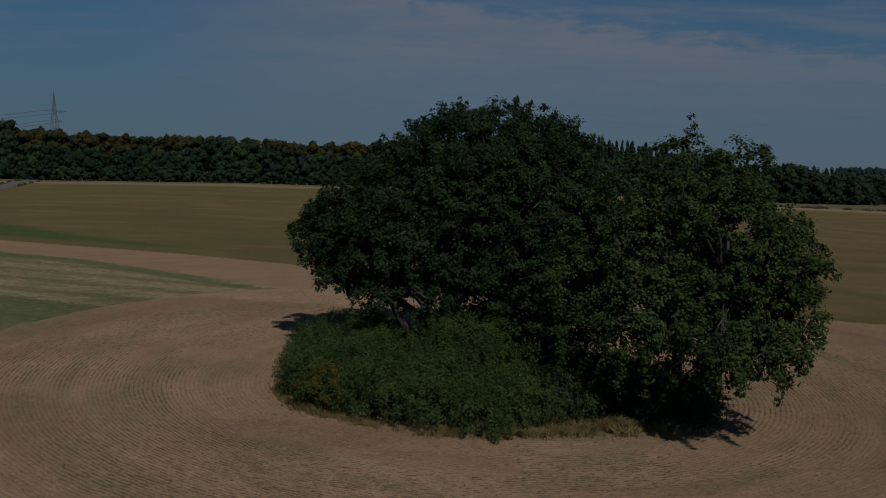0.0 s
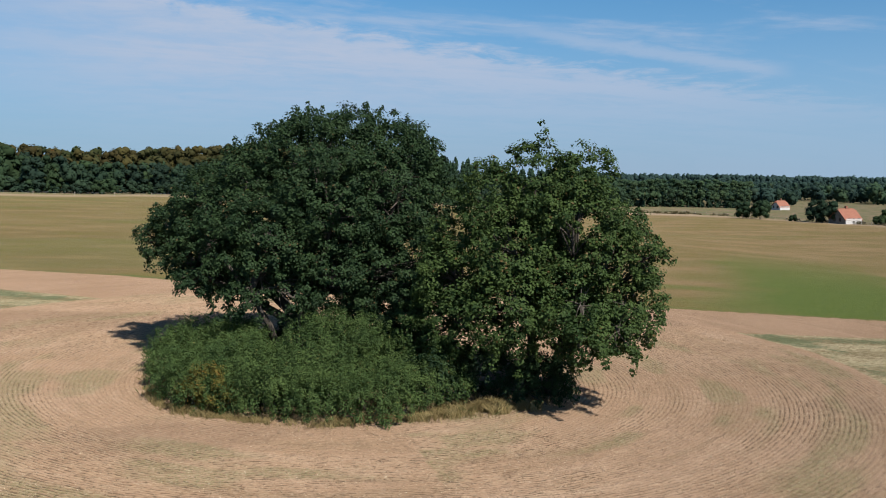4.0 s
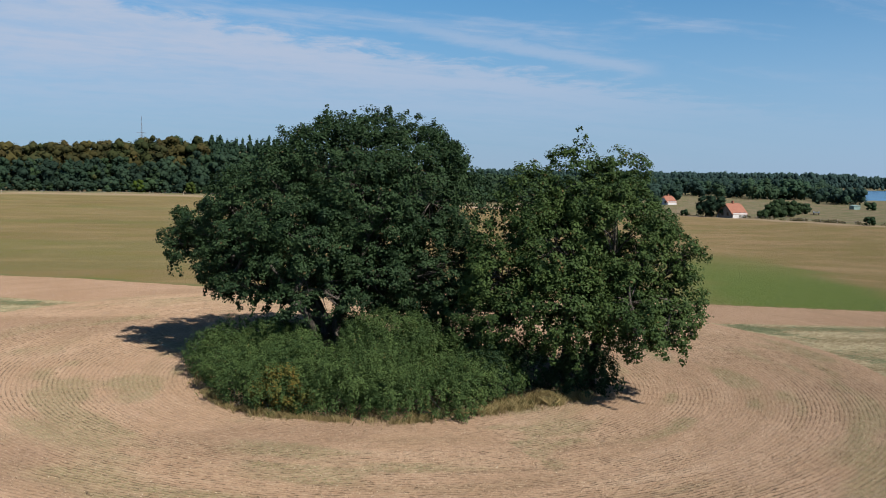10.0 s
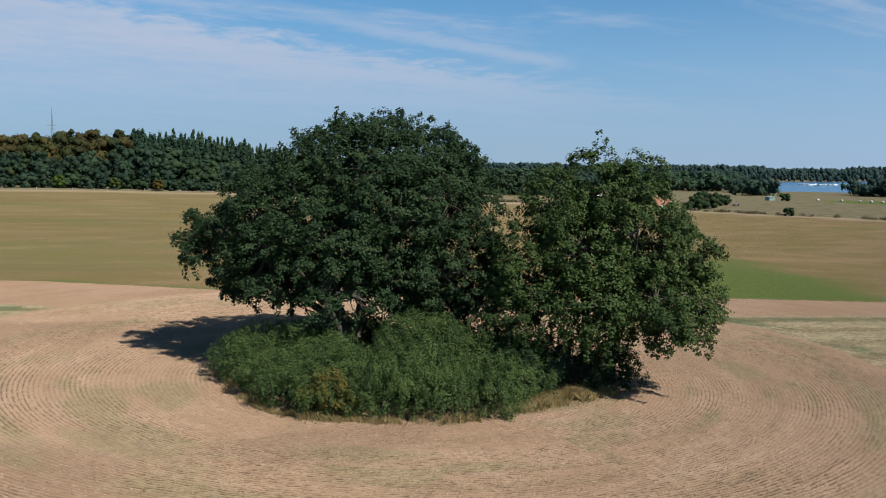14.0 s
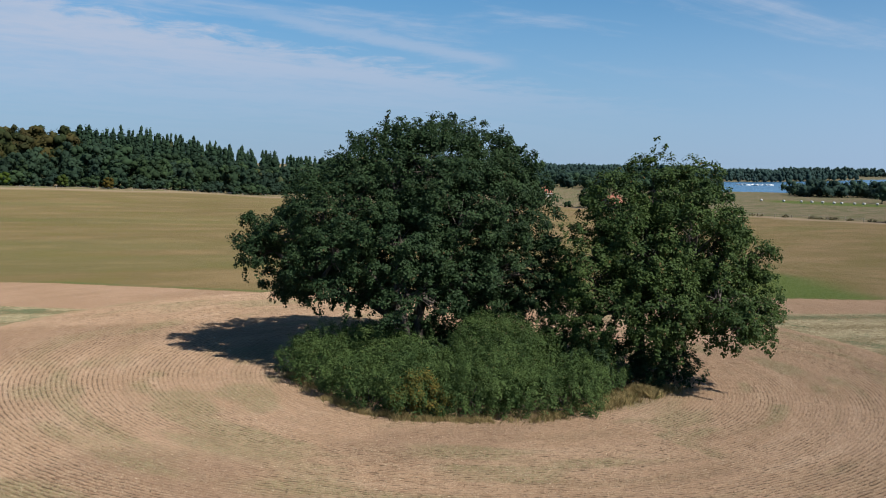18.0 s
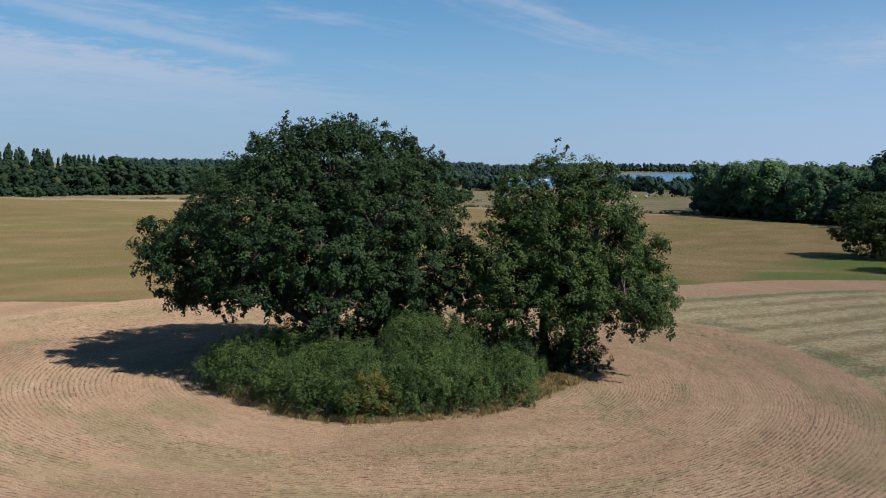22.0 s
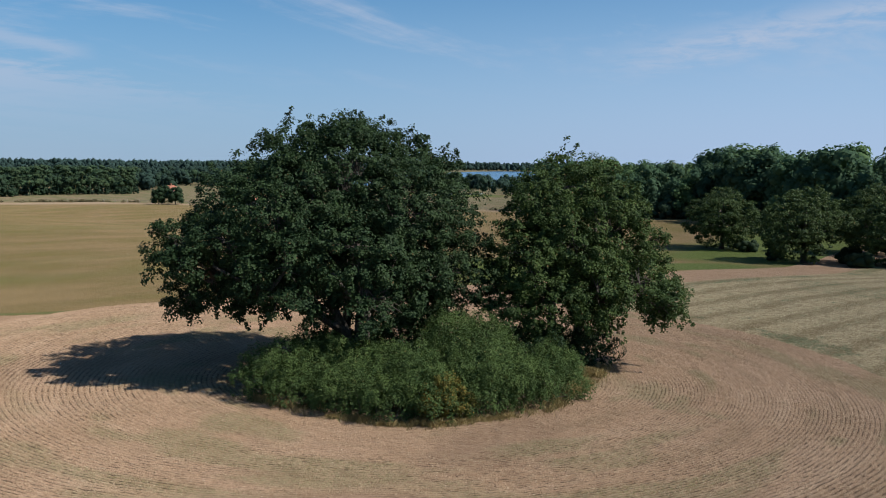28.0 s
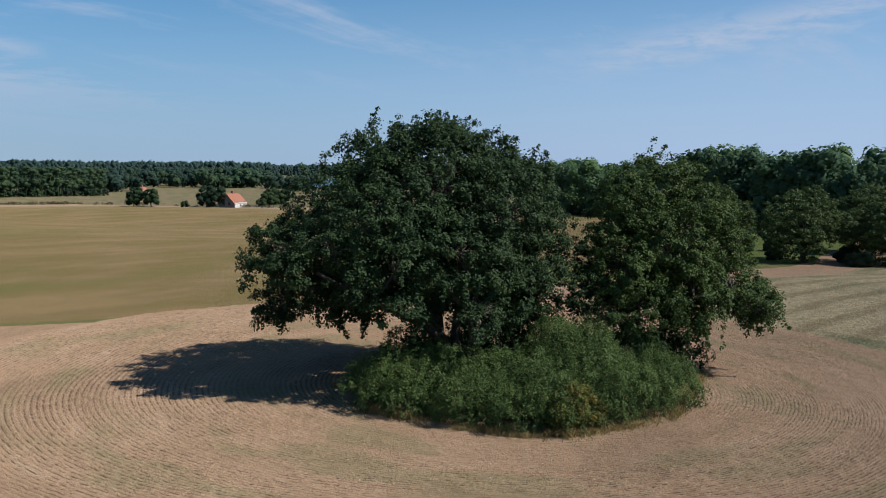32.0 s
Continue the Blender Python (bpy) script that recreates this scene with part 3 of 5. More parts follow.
def shoots(where, out, share, steps, rise, rng):
    """Chains of small tufts that run on from some of the places: upwards for rise > 0, hanging below for rise < 0."""
    pick = (rng.random(len(where)) < share) & (out[:, 2] * np.sign(rise) > (0.45 if rise > 0 else 0.0))
    p, o = where[pick], out[pick]
    reach = rng.uniform(0.5, 1.2, len(p))[:, None]
    side = rng.normal(size=(len(p), 3)) * 0.12
    chain = [p + o * 0.18 + (np.array([0, 0, rise]) + side) * reach * (k + 1) for k in range(steps)]
    return np.concatenate(chain), np.concatenate([o] * steps)


def oak(name, base, fork, lobes, mat, seed, label, per_area=3.0, count=60, length=0.158, trunks=1, boughs=(), spare=-0.85, airy=()):
    """A field oak: stems, stout boughs, limbs, twigs and a crown of leaf tufts with gaps between its layers.
    airy: numbers of the lobes with thin, broken foliage."""
    rng = np.random.default_rng(seed)
    tree = new(name)
    tree.location = base
    org = np.array(base)
    tagged(tree, label, "tree", "oaks on the field island")
    lob = np.array(lobes, dtype=float)
    lob[:, :3] -= org
    up = np.array(fork) - org
    stems = []
    for s in range(trunks):
        lean = np.array([math.cos(s * 2.3 + seed) * 1.5, math.sin(s * 2.3 + seed) * 1.2, 0]) * (trunks > 1)
        path = bent(lean * 0.5 + [0, 0, -0.3], up + lean, 0, rng, 7)
        wide = 0.5 if trunks == 1 else 0.36
        rad = wide * (1.0 - 0.45 * np.linspace(0, 1, 7)) + np.array([0.25, 0.1, 0.02, 0, 0, 0, 0]) * wide
        v, f = tube(path, rad, 14)
        v += rng.normal(size=v.shape) * 0.02
        mesh_object("trunk", v, f, BARK, tree, smooth=True)
        stems.append(up + lean)
    for line in boughs:
        pts = np.array(line, float) - org
        q = np.linspace(0, len(pts) - 1, 12)
        path = np.stack([np.interp(q, range(len(pts)), pts[:, c]) for c in range(3)], 1)
        path[1:-1] = (path[:-2] + path[1:-1] * 2 + path[2:]) / 4 + rng.normal(size=(10, 3)) * 0.04
        mesh_object("bough", *tube(path, np.linspace(0.25, 0.08, 12), 10), BARK, tree, smooth=True)
        stems.append(path[8])
    where, out = crown_clumps(lob, per_area, rng, 0.26, 0.1)
    near_lobe = np.argmin(np.stack([(((where - l[:3]) / l[3:]) ** 2).sum(1) for l in lob]), axis=0)
    gap = lumps(where * [1, 1, 1.5], 1.25, seed) + 0.5 * lumps(where, 0.55, seed + 1)
    bar = np.where(np.isin(near_lobe, airy), spare + 0.38, spare) + 0.25 * (out[:, 2] < -0.25)
    keep = gap > bar
    where, out = where[keep], out[keep]
    # drop tufts that hang in the air by themselves
    held = np.array([np.count_nonzero(((where - p) ** 2).sum(1) < 1.0) for p in where]) > 2
    where, out = where[held], out[held]
    # limbs to every lobe, twigs from each limb to the clumps round it
    twigs = []
    for k, l in enumerate(lob):
        root = stems[int(np.argmin([np.linalg.norm(s - l[:3]) for s in stems]))]
        path = bent(root - [0, 0, rng.uniform(0, 0.8)], l[:3], 0.3, rng, 8)
        v, f = tube(path, np.linspace(0.16, 0.05, 8), 7)
        mesh_object("limb", v, f, BARK, tree, smooth=True)
        near = np.argsort(np.linalg.norm(where - l[:3], axis=1))[:int(rng.integers(18, 24))]
        for q in near:
            start = path[int(rng.integers(4, 8))]
            twigs.append(tube(bent(start, where[q], 0.1, rng, 4), np.linspace(0.045, 0.012, 4), 4))
    v, f = join(twigs)
    tagged(mesh_object("twig_work", v, f, BARK, tree), kind="stuff")
    coats = [clump_leaves(where, out, count, 0.5, length, rng, 0.72, 0.02, 0.34, 0.7, 0.5)]
    # sprays that break the outline, shoots on the top, twigs that hang from the underside
    far = rng.random(len(where)) < 0.3
    spray = where[far] + out[far] * rng.uniform(0.12, 0.4, far.sum())[:, None]
    coats.append(clump_leaves(spray, out[far], count // 3, 0.26, length, rng, 0.9, 0.03, 0.5, 0.7))
    for share, steps, rise in ((0.12, 2, 0.17), (0.16, 3, -0.3)):
        p, o = shoots(where, out, share, steps, rise, rng)
        coats.append(clump_leaves(p, o, count // 3, 0.23, length, rng, 1.1, 0.03, 0.5, 0.7))
    mesh_object("crown", *join(coats), mat, tree)
    return tree


OAK_A = [(2.4, 50.4, 9.6, 2.6, 2.6, 2.4), (1.1, 49.8, 11.5, 2.6, 2.6, 2.6), (5.6, 48.8, 10.8, 2.4, 2.4, 2.3), (3.0, 51.5, 11.9, 2.6, 2.6, 2.7), (5.4, 49.8, 11.0, 2.6, 2.8, 2.8), (0.3, 49.8, 10.8, 3.1, 3.1, 2.8), (0.6, 52.8, 11.5, 2.9, 2.8, 2.7), (-2.5, 50.8, 9.8, 2.8, 3.2, 2.4), (-4.9, 50.8, 8.9, 2.1, 2.6, 1.9),
         (1.7, 46.4, 9.2, 3.2, 2.7, 2.9), (-2.2, 46.6, 7.5, 2.9, 2.5, 2.2), (5.2, 47.0, 9.4, 3.0, 2.9, 3.0), (5.8, 51.8, 10.9, 2.8, 3.0, 3.0), (2.8, 54.6, 9.2, 3.4, 2.9, 3.2), (-2.3, 54.2, 9.1, 3.3, 2.9, 2.8),
         (5.0, 45.0, 5.6, 2.8, 2.4, 2.5), (1.4, 45.4, 5.4, 2.4, 2.0, 1.7), (6.8, 48.2, 5.8, 2.3, 2.5, 2.7), (2.8, 55.6, 5.1, 2.6, 2.1, 1.8), (5.2, 52.2, 4.5, 2.5, 2.5, 1.9), (4.0, 47, 3.6, 2.1, 2.1, 1.5),
         (-4.6, 54.6, 7.4, 2.2, 2.2, 1.6), (-5.2, 48.6, 6.8, 1.9, 1.9, 1.5), (-3.2, 52, 6.6, 2.4, 2.4, 1.3),
         (-7.6, 54.4, 7.6, 1.4, 1.4, 1.1), (-8.2, 53.0, 6.8, 1.0, 1.2, 0.8), (-6.9, 55.8, 6.3, 1.3, 1.3, 0.9), (-6.6, 51.8, 7.9, 1.6, 1.6, 1.2), (-6.5, 50.3, 6.1, 1.3, 1.2, 0.9),
         (-5.8, 48.2, 4.9, 1.2, 1.2, 0.8), (-5.5, 52.4, 4.7, 1.2, 1.4, 0.8), (-5.3, 55.9, 4.6, 1.4, 1.4, 0.9), (-4.8, 56.8, 3.6, 0.9, 0.9, 0.6), (-0.4, 53.8, 4.9, 1.9, 1.9, 1.0), (-2.4, 45.6, 5.3, 1.4, 1.2, 0.8), (-3.0, 45.0, 4.2, 1.2, 1.0, 0.7), (-0.8, 45.2, 4.3, 1.5, 1.1, 1.0), (-4.0, 51.2, 4.7, 1.6, 1.5, 0.9), (-3.3, 48.4, 4.7, 1.4, 1.3, 0.8), (-2.2, 54.8, 5.0, 1.6, 1.5, 0.9)]
OAK_B = [(12.3, 38.9, 3.9, 1.7, 1.7, 1.5), (13.3, 39.8, 10.8, 1.6, 1.6, 1.7), (10.9, 40.4, 10.7, 1.6, 1.6, 1.8), (9.0, 41.4, 9.7, 1.6, 1.7, 1.8), (12.0, 38, 8.4, 2.4, 2.2, 2.2),
         (9.2, 39.2, 7.5, 2.2, 2.2, 2.2), (13.9, 38, 6.9, 2.0, 2.0, 2.0), (14.0, 40.6, 7.6, 1.9, 2.1, 2.2), (11.5, 42.4, 7.9, 2.4, 2.1, 2.4),
         (7.9, 41.8, 6.8, 2.1, 2.0, 2.2), (14.1, 36.0, 4.9, 1.5, 1.5, 1.4), (11.6, 35.9, 5.1, 1.8, 1.7, 1.5), (8.7, 37.3, 4.6, 1.9, 1.7, 1.9),
         (13.0, 42.6, 5.6, 2.0, 1.9, 1.9), (7.5, 39.8, 3.9, 1.9, 1.9, 1.9), (11.9, 39.5, 5.6, 2.3, 2.3, 1.9),
         (6.4, 40.6, 6.0, 1.7, 1.7, 1.8), (6.0, 41.5, 3.2, 1.8, 1.8, 1.7), (14.2, 35.1, 3.7, 0.9, 0.9, 0.9), (11.0, 34.2, 3.7, 1.1, 1.0, 0.9), (12.8, 34.4, 4.0, 1.1, 1.0, 0.9), (15.0, 36.6, 7.0, 0.9, 1.0, 1.0), (15.2, 38.6, 8.4, 0.8, 0.9, 0.8)]
oak("oak_tree", (-0.4, 47.9, 0.0), (0.2, 49.2, 4.2), OAK_A, OAK_LEAF, 11, "broad old oak tree with dark green leaves and several trunks", trunks=3, airy=range(21, 39),
    boughs=[[(-0.9, 47.2, 0.2), (-2.0, 46.0, 2.6), (-2.7, 45.6, 4.2), (-4.4, 46.4, 6.4)], [(-0.6, 48.4, 2.4), (-3.0, 49.1, 4.1), (-5.6, 49.6, 5.0), (-7.2, 52.0, 6.6)],
            [(-0.2, 48.6, 2.4), (-2.4, 51.4, 4.6), (-4.6, 54.0, 5.6), (-6.8, 55.4, 6.4)]])
oak("oak_tree", (11.2, 40.4, -0.2), (11.5, 40.2, 3.6), OAK_B, OAK_LEAF_LIGHT, 12, "smaller oak tree with lighter green leaves and hanging twigs", trunks=2, spare=-0.75, airy=(10, 11, 13, 21, 22))


# ---- thorn thicket on the island's edge ----
def shrub(name, lobes, seed, leaf, label, category="bush", group="", per_area=6.2, count=21, size=0.125, upright=1.4):
    """A bush with its foot on the ground; lobes in world metres."""
    rng = np.random.default_rng(seed)
    lob = np.array(lobes, dtype=float)
    org = np.array([lob[0, 0], lob[0, 1], float(height(lob[0, 0], lob[0, 1]))])
    bush = new(name)
    bush.location = org
    tagged(bush, label, category, group)
    lob[:, :3] -= org
    knobs = []
    for l in lob:
        for k in range(int(3 + 1.6 * l[3] ** 2)):
            d = sphere_points(1, rng)[0]
            d[2] = abs(d[2]) * 0.8 + 0.1
            r = l[3] * rng.uniform(0.3, 0.5)
            knobs.append([*(l[:3] + d * l[3:] * 0.98), r, r, r * rng.uniform(0.8, 1.2)])
    lob_all = np.concatenate([lob, knobs])
    where, out = crown_clumps(lob_all, per_area, rng, 0.08, 0.08)
    ok = where[:, 2] > 0.05
    where, out = where[ok], out[ok]
    cut = (where[:, 2] < 0.9) & (rng.random(len(where)) < 0.25)
    where, out = where[~cut], out[~cut]
    v, f = clump_leaves(where, out, count, 0.26, size, rng, 1.3, 0.0, 0.32, 0.45, 1.0)
    far = rng.random(len(where)) < 0.3
    spray = where[far] + out[far] * 0.1 + [0, 0, 0.12]
    v2, f2 = clump_leaves(spray, out[far] + [0, 0, 0.6], count // 2, 0.17, size, rng, upright * 1.5, 0.0, 0.5, 0.4, 0.5)
    mesh_object("foliage", *join([(v, f), (v2, f2)]), leaf, bush)
    for l in lob:
        for s in range(2):
            foot = np.array([l[0] + rng.normal() * 0.3, l[1] + rng.normal() * 0.3, -0.08])
            top = l[:3] + rng.normal(size=3) * l[3:] * 0.35
            mesh_object("stem", *tube(bent(foot, top, 0.1, rng, 4), np.linspace(0.04, 0.015, 4), 5), BARK, bush)
    return bush


def thicket():
    rng = np.random.default_rng(21)
    line = np.array([(-6.2, 49.4), (-6.5, 46.5), (-6.6, 43.1), (-5.8, 40.1), (-2.9, 38.3), (0.1, 37.2), (3.0, 37.5)])
    for n, q in enumerate(np.linspace(0, len(line) - 1, 13)):
        k = min(int(q), len(line) - 2)
        c = line[k] + (line[k + 1] - line[k]) * (q - k) + rng.normal(size=2) * 0.15
        hi = rng.uniform(1.5, 2.5)
        w = rng.uniform(1.15, 1.5)
        side = c + rng.normal(size=2) * 0.6
        z0 = float(height(*c))
        shrub("blackthorn_bush", [(*c, z0 + hi * 0.42, w, w, hi * 0.6), (*side, z0 + hi * 0.3, w * 0.8, w * 0.8, hi * 0.45)], 100 + n, THORN_LEAF,
              "dense dark green blackthorn bush at the thicket's rim", "bush", "thicket round the oaks")
        back = c + (np.array([1.5, 46]) - c) * 0.33 + rng.normal(size=2) * 0.3
        hi = rng.uniform(2.0, 2.75)
        z0 = float(height(*back))
        shrub("blackthorn_bush", [(*back, z0 + hi * 0.45, 1.6, 1.6, hi * 0.58)], 140 + n, THORN_LEAF,
              "tall green blackthorn bush inside the thicket", "bush", "thicket round the oaks")
    shrub("blackthorn_bush", [(0.9, 41.2, 1.9, 2.0, 1.9, 1.7), (1.9, 42.4, 1.9, 1.7, 1.7, 1.4), (0.2, 40.4, 1.5, 1.5, 1.5, 1.4)], 160, THORN_LEAF,
          "highest blackthorn bush with a peaked top", "bush", "thicket round the oaks")
    shrub("blackthorn_bush", [(4.7, 38.4, 0.8, 1.25, 1.25, 1.1), (5.9, 38.5, 0.55, 0.95, 0.95, 0.85)], 162, THORN_LEAF,
          "low blackthorn bush at the thicket's thin end", "bush", "thicket round the oaks")
    shrub("elder_bush", [(-5.2, 38.9, 1.3, 0.65, 0.6, 0.75), (-4.5, 38.4, 0.9, 0.55, 0.5, 0.55), (-5.9, 39.3, 0.8, 0.5, 0.5, 0.5)], 161, YELLOW_LEAF,
          "yellowing shrub among the green blackthorn", "bush", "", 12.0, 24, 0.14)
    # dark growth in the shade of the crowns, partly added to fill dark gaps
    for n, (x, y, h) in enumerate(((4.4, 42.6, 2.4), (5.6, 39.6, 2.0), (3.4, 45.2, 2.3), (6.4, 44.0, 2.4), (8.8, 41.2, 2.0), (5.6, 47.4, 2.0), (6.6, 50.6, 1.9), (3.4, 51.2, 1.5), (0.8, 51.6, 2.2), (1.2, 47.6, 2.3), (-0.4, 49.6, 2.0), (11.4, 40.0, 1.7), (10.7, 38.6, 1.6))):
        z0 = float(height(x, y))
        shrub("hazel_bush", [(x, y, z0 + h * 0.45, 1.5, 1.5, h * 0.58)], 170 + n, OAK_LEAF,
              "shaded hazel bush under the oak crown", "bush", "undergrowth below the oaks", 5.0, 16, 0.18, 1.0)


thicket()


# ---- woods ----
def ball(detail):
    bm = bmesh.new()
    bmesh.ops.create_icosphere(bm, subdivisions=detail, radius=1.0)
    v = np.array([p.co[:] for p in bm.verts])
    f = np.array([[p.index for p in q.verts] for q in bm.faces])
    bm.free()
    return v, f


BALL, PEBBLE = ball(2), ball(1)


def billow(lobes, rng, rough=0.2, form=BALL):
    """Lumpy leaf masses: one dented mass for each lobe, as (verts, quads); the quads' last corner repeats."""
    vs, fs, n = [], [], 0
    for l in lobes:
        d = form[0] * (1 + rng.normal(0, rough, len(form[0])))[:, None]
        vs.append(np.array(l[:3]) + d * np.array(l[3:]))
        fs.append(form[1] + n)
        n += len(form[0])
    return np.concatenate(vs), np.concatenate(fs)


def fluff(lobes, blades, size, rng, rough=0.1, core=0.88, loose=0.22):
    """Lumpy masses under a dense coat of leaf sprays, all as triangles."""
    inner = [(*l[:3], *(np.array(l[3:]) * core)) for l in lobes]
    v, f = billow(inner, rng, rough, PEBBLE)
    area = sum(4 * math.pi * (l[3] * l[4] * l[5]) ** (2 / 3) for l in lobes)
    where, out = crown_clumps(lobes, 2.6 * blades / area, rng, 0.0, 0.07)
    pick = rng.permutation(len(where))[:blades]
    v2, q = leaves(where[pick], out[pick], size, rng, 0.85, loose)
    tri = np.concatenate([q[:, [0, 1, 2]], q[:, [0, 2, 3]]]) + len(v)
    return np.concatenate([v, v2]), np.concatenate([f, tri])


def broad_tree(rng, high=20.0, wide=6.0, blades=160, size=0.75, skirt=0.12, lumps=11, core=0.88, loose=0.22):
    lobes = []
    for k in range(lumps):
        a, h = k * 2.4 + rng.uniform(-0.4, 0.4), skirt + 0.1 + (0.74 - skirt) * ((k + rng.random()) / lumps)
        w = wide * math.sqrt(max(0.05, 1 - ((h - 0.45) / 0.55) ** 2)) * rng.uniform(0.5, 0.8)
        r = wide * rng.uniform(0.32, 0.48)
        lobes.append((math.cos(a) * w, math.sin(a) * w, h * high, r, r, r * rng.uniform(0.7, 1.0)))
    for k in range(3):
        lobes.append((rng.normal() * wide * 0.2, rng.normal() * wide * 0.2, high * rng.uniform(0.8, 0.9), wide * 0.3, wide * 0.3, high * 0.1))
    lobes.append((0, 0, high * 0.5, wide * 0.66, wide * 0.66, high * 0.32))
    return fluff(lobes, blades, size, rng, 0.1, core, loose)


def spruce_tree(rng, high=19.0, wide=3.8, blades=240, size=1.0):
    lobes = []
    for k in range(9):
        h = 0.08 + 0.88 * k / 9
        r = wide * (1 - h) ** 0.8 * rng.uniform(0.8, 1.1) + 0.12
        lobes.append((rng.normal() * r * 0.15, rng.normal() * r * 0.15, h * high, r, r, high * 0.09))
    return fluff(lobes, blades, size, rng, 0.3)


def pine_tree(rng, high=16.0, wide=2.6, blades=170, size=0.8):
    lobes = []
    for k in range(7):
        h, a = rng.uniform(0.3, 0.92), rng.uniform(0, 6.28)
        w = wide * 0.55 * rng.random()
        r = wide * rng.uniform(0.42, 0.66)
        lobes.append((math.cos(a) * w, math.sin(a) * w, h * high, r, r, r * 0.62))
    v, f = fluff(lobes, blades, size, rng, 0.25)
    t, q = tube([(0, 0, 0), (0.1, 0, high * 0.4), (0, 0.1, high * 0.8)], [0.22, 0.18, 0.1], 5)
    return np.concatenate([v, t]), np.concatenate([f, q[:, [0, 1, 2]] + len(v), q[:, [0, 2, 3]] + len(v)])


def woodland(name, spots, kinds, tints, rng, label, leaf=FAR_LEAF):
    """One mesh of many trees. spots: x, y, scale; kinds: tree meshes; tints: colours to choose from, by kind."""
    vs, fs, cs, n = [], [], [], 0
    for x, y, s, k in spots:
        v, f = kinds[k][int(rng.integers(len(kinds[k])))]
        a = rng.uniform(0, 6.28)
        rot = np.array([[math.cos(a), math.sin(a), 0], [-math.sin(a), math.cos(a), 0], [0, 0, 1]])
        w = v @ rot * (s * np.array([rng.uniform(0.85, 1.2), rng.uniform(0.85, 1.2), 1])) + [x, y, float(height(x, y)) - 0.2]
        vs.append(w)
        fs.append(f + n)
        n += len(v)
        c = np.array(tints[k][int(rng.integers(len(tints[k])))]) * rng.uniform(0.8, 1.2)
        cs.append(np.broadcast_to(c, (len(v), 3)))
    ob = mesh_object(name, np.concatenate(vs), np.concatenate(fs), leaf, smooth=True, tint=np.concatenate(cs))
    return tagged(ob, label, "forest", kind="stuff")


WOOD_RNG = np.random.default_rng(31)
KINDS = [[broad_tree(WOOD_RNG, 19, 6.4, 210, 1.25, 0.0, 9) for k in range(8)], [spruce_tree(WOOD_RNG, 19.0, 3.6, 150, 1.15) for k in range(4)], [pine_tree(WOOD_RNG) for k in range(4)],
         [broad_tree(WOOD_RNG, 5, 2.6, 120, 0.6, 0.0, 6) for k in range(4)]]
# blue raised in the green tints to stand for haze
HAZED_GREENS = [(1.1, 1.15, 1.3), (0.95, 1.05, 1.2), (1.15, 1.22, 1.15), (0.9, 0.98, 1.25), (1.25, 1.28, 1.1)]
RUSTS = [(2.2, 1.1, 0.8), (1.9, 1.1, 0.8), (2.3, 1.2, 0.8), (1.6, 1.15, 0.8), (1.3, 1.1, 0.85), (1.9, 1.2, 0.9)]
DARKS = [(0.95, 1.08, 1.25), (1.05, 1.18, 1.25)]
PINES = [(1.75, 1.75, 1.8), (1.95, 1.85, 1.75), (1.6, 1.7, 1.75)]


def north_wood():
    rng = np.random.default_rng(33)
    spots = []
    for x in np.arange(-380, 205, 6.8):
        edge = float(np.interp(x, WOOD_X, WOOD_Y))
        for k, deep in enumerate((0, 9, 20, 33, 50, 72)):
            xx, yy = x + rng.uniform(-3, 3), edge + deep + rng.uniform(-3, 3) + 3
            if k == 0:
                for extra in (0, 2.3, 4.5):
                    spots.append((x + extra + rng.uniform(-1, 1), edge - 1 + rng.uniform(-1.5, 1.5), rng.uniform(0.6, 1.4), 3))
                spots.append((xx, yy, rng.uniform(0.55, 0.78), 0))
            elif x > 42 and deep > 20:
                spots.append((xx, yy, rng.uniform(0.9, 1.08), 1))
                spots.append((xx + 3.4 + rng.uniform(-1, 1), yy + rng.uniform(-6, 6), rng.uniform(0.86, 1.04), 1))
            elif deep > 30:
                spots.append((xx, yy, rng.uniform(0.95, 1.08) * (1.17 if x < -210 else 1.0), 4))
            else:
                spots.append((xx, yy, rng.uniform(0.62, 0.78) + 0.3 * float(ramp(vnoise(xx, yy * 0.2, 45, 61), 0.5, 0.7)), 0 if rng.random() < 0.9 else 1))
    woodland("forest", spots, KINDS + [KINDS[0]], [HAZED_GREENS, DARKS, PINES, HAZED_GREENS, RUSTS], rng, "mixed forest edge with green and rust-brown beeches")


def pine_wood():
    rng = np.random.default_rng(34)
    spots = []
    for x in np.arange(150, 272, 4.2):
        edge = float(np.interp(x, WOOD_X, WOOD_Y)) + 8
        for deep in (0, 5, 11, 18, 27, 38, 50):
            if deep < 12:
                spots.append((x + rng.uniform(-2, 2) + deep * 0.7, edge + deep + 2, rng.uniform(0.5, 1.1), 3))
            spots.append((x + rng.uniform(-2, 2) + deep * 0.7, edge + deep + rng.uniform(-2, 2), rng.uniform(0.85, 1.05), 2))
    woodland("pine_wood", spots, KINDS, [HAZED_GREENS, DARKS, PINES, HAZED_GREENS], rng, "pine plantation at the field's end")


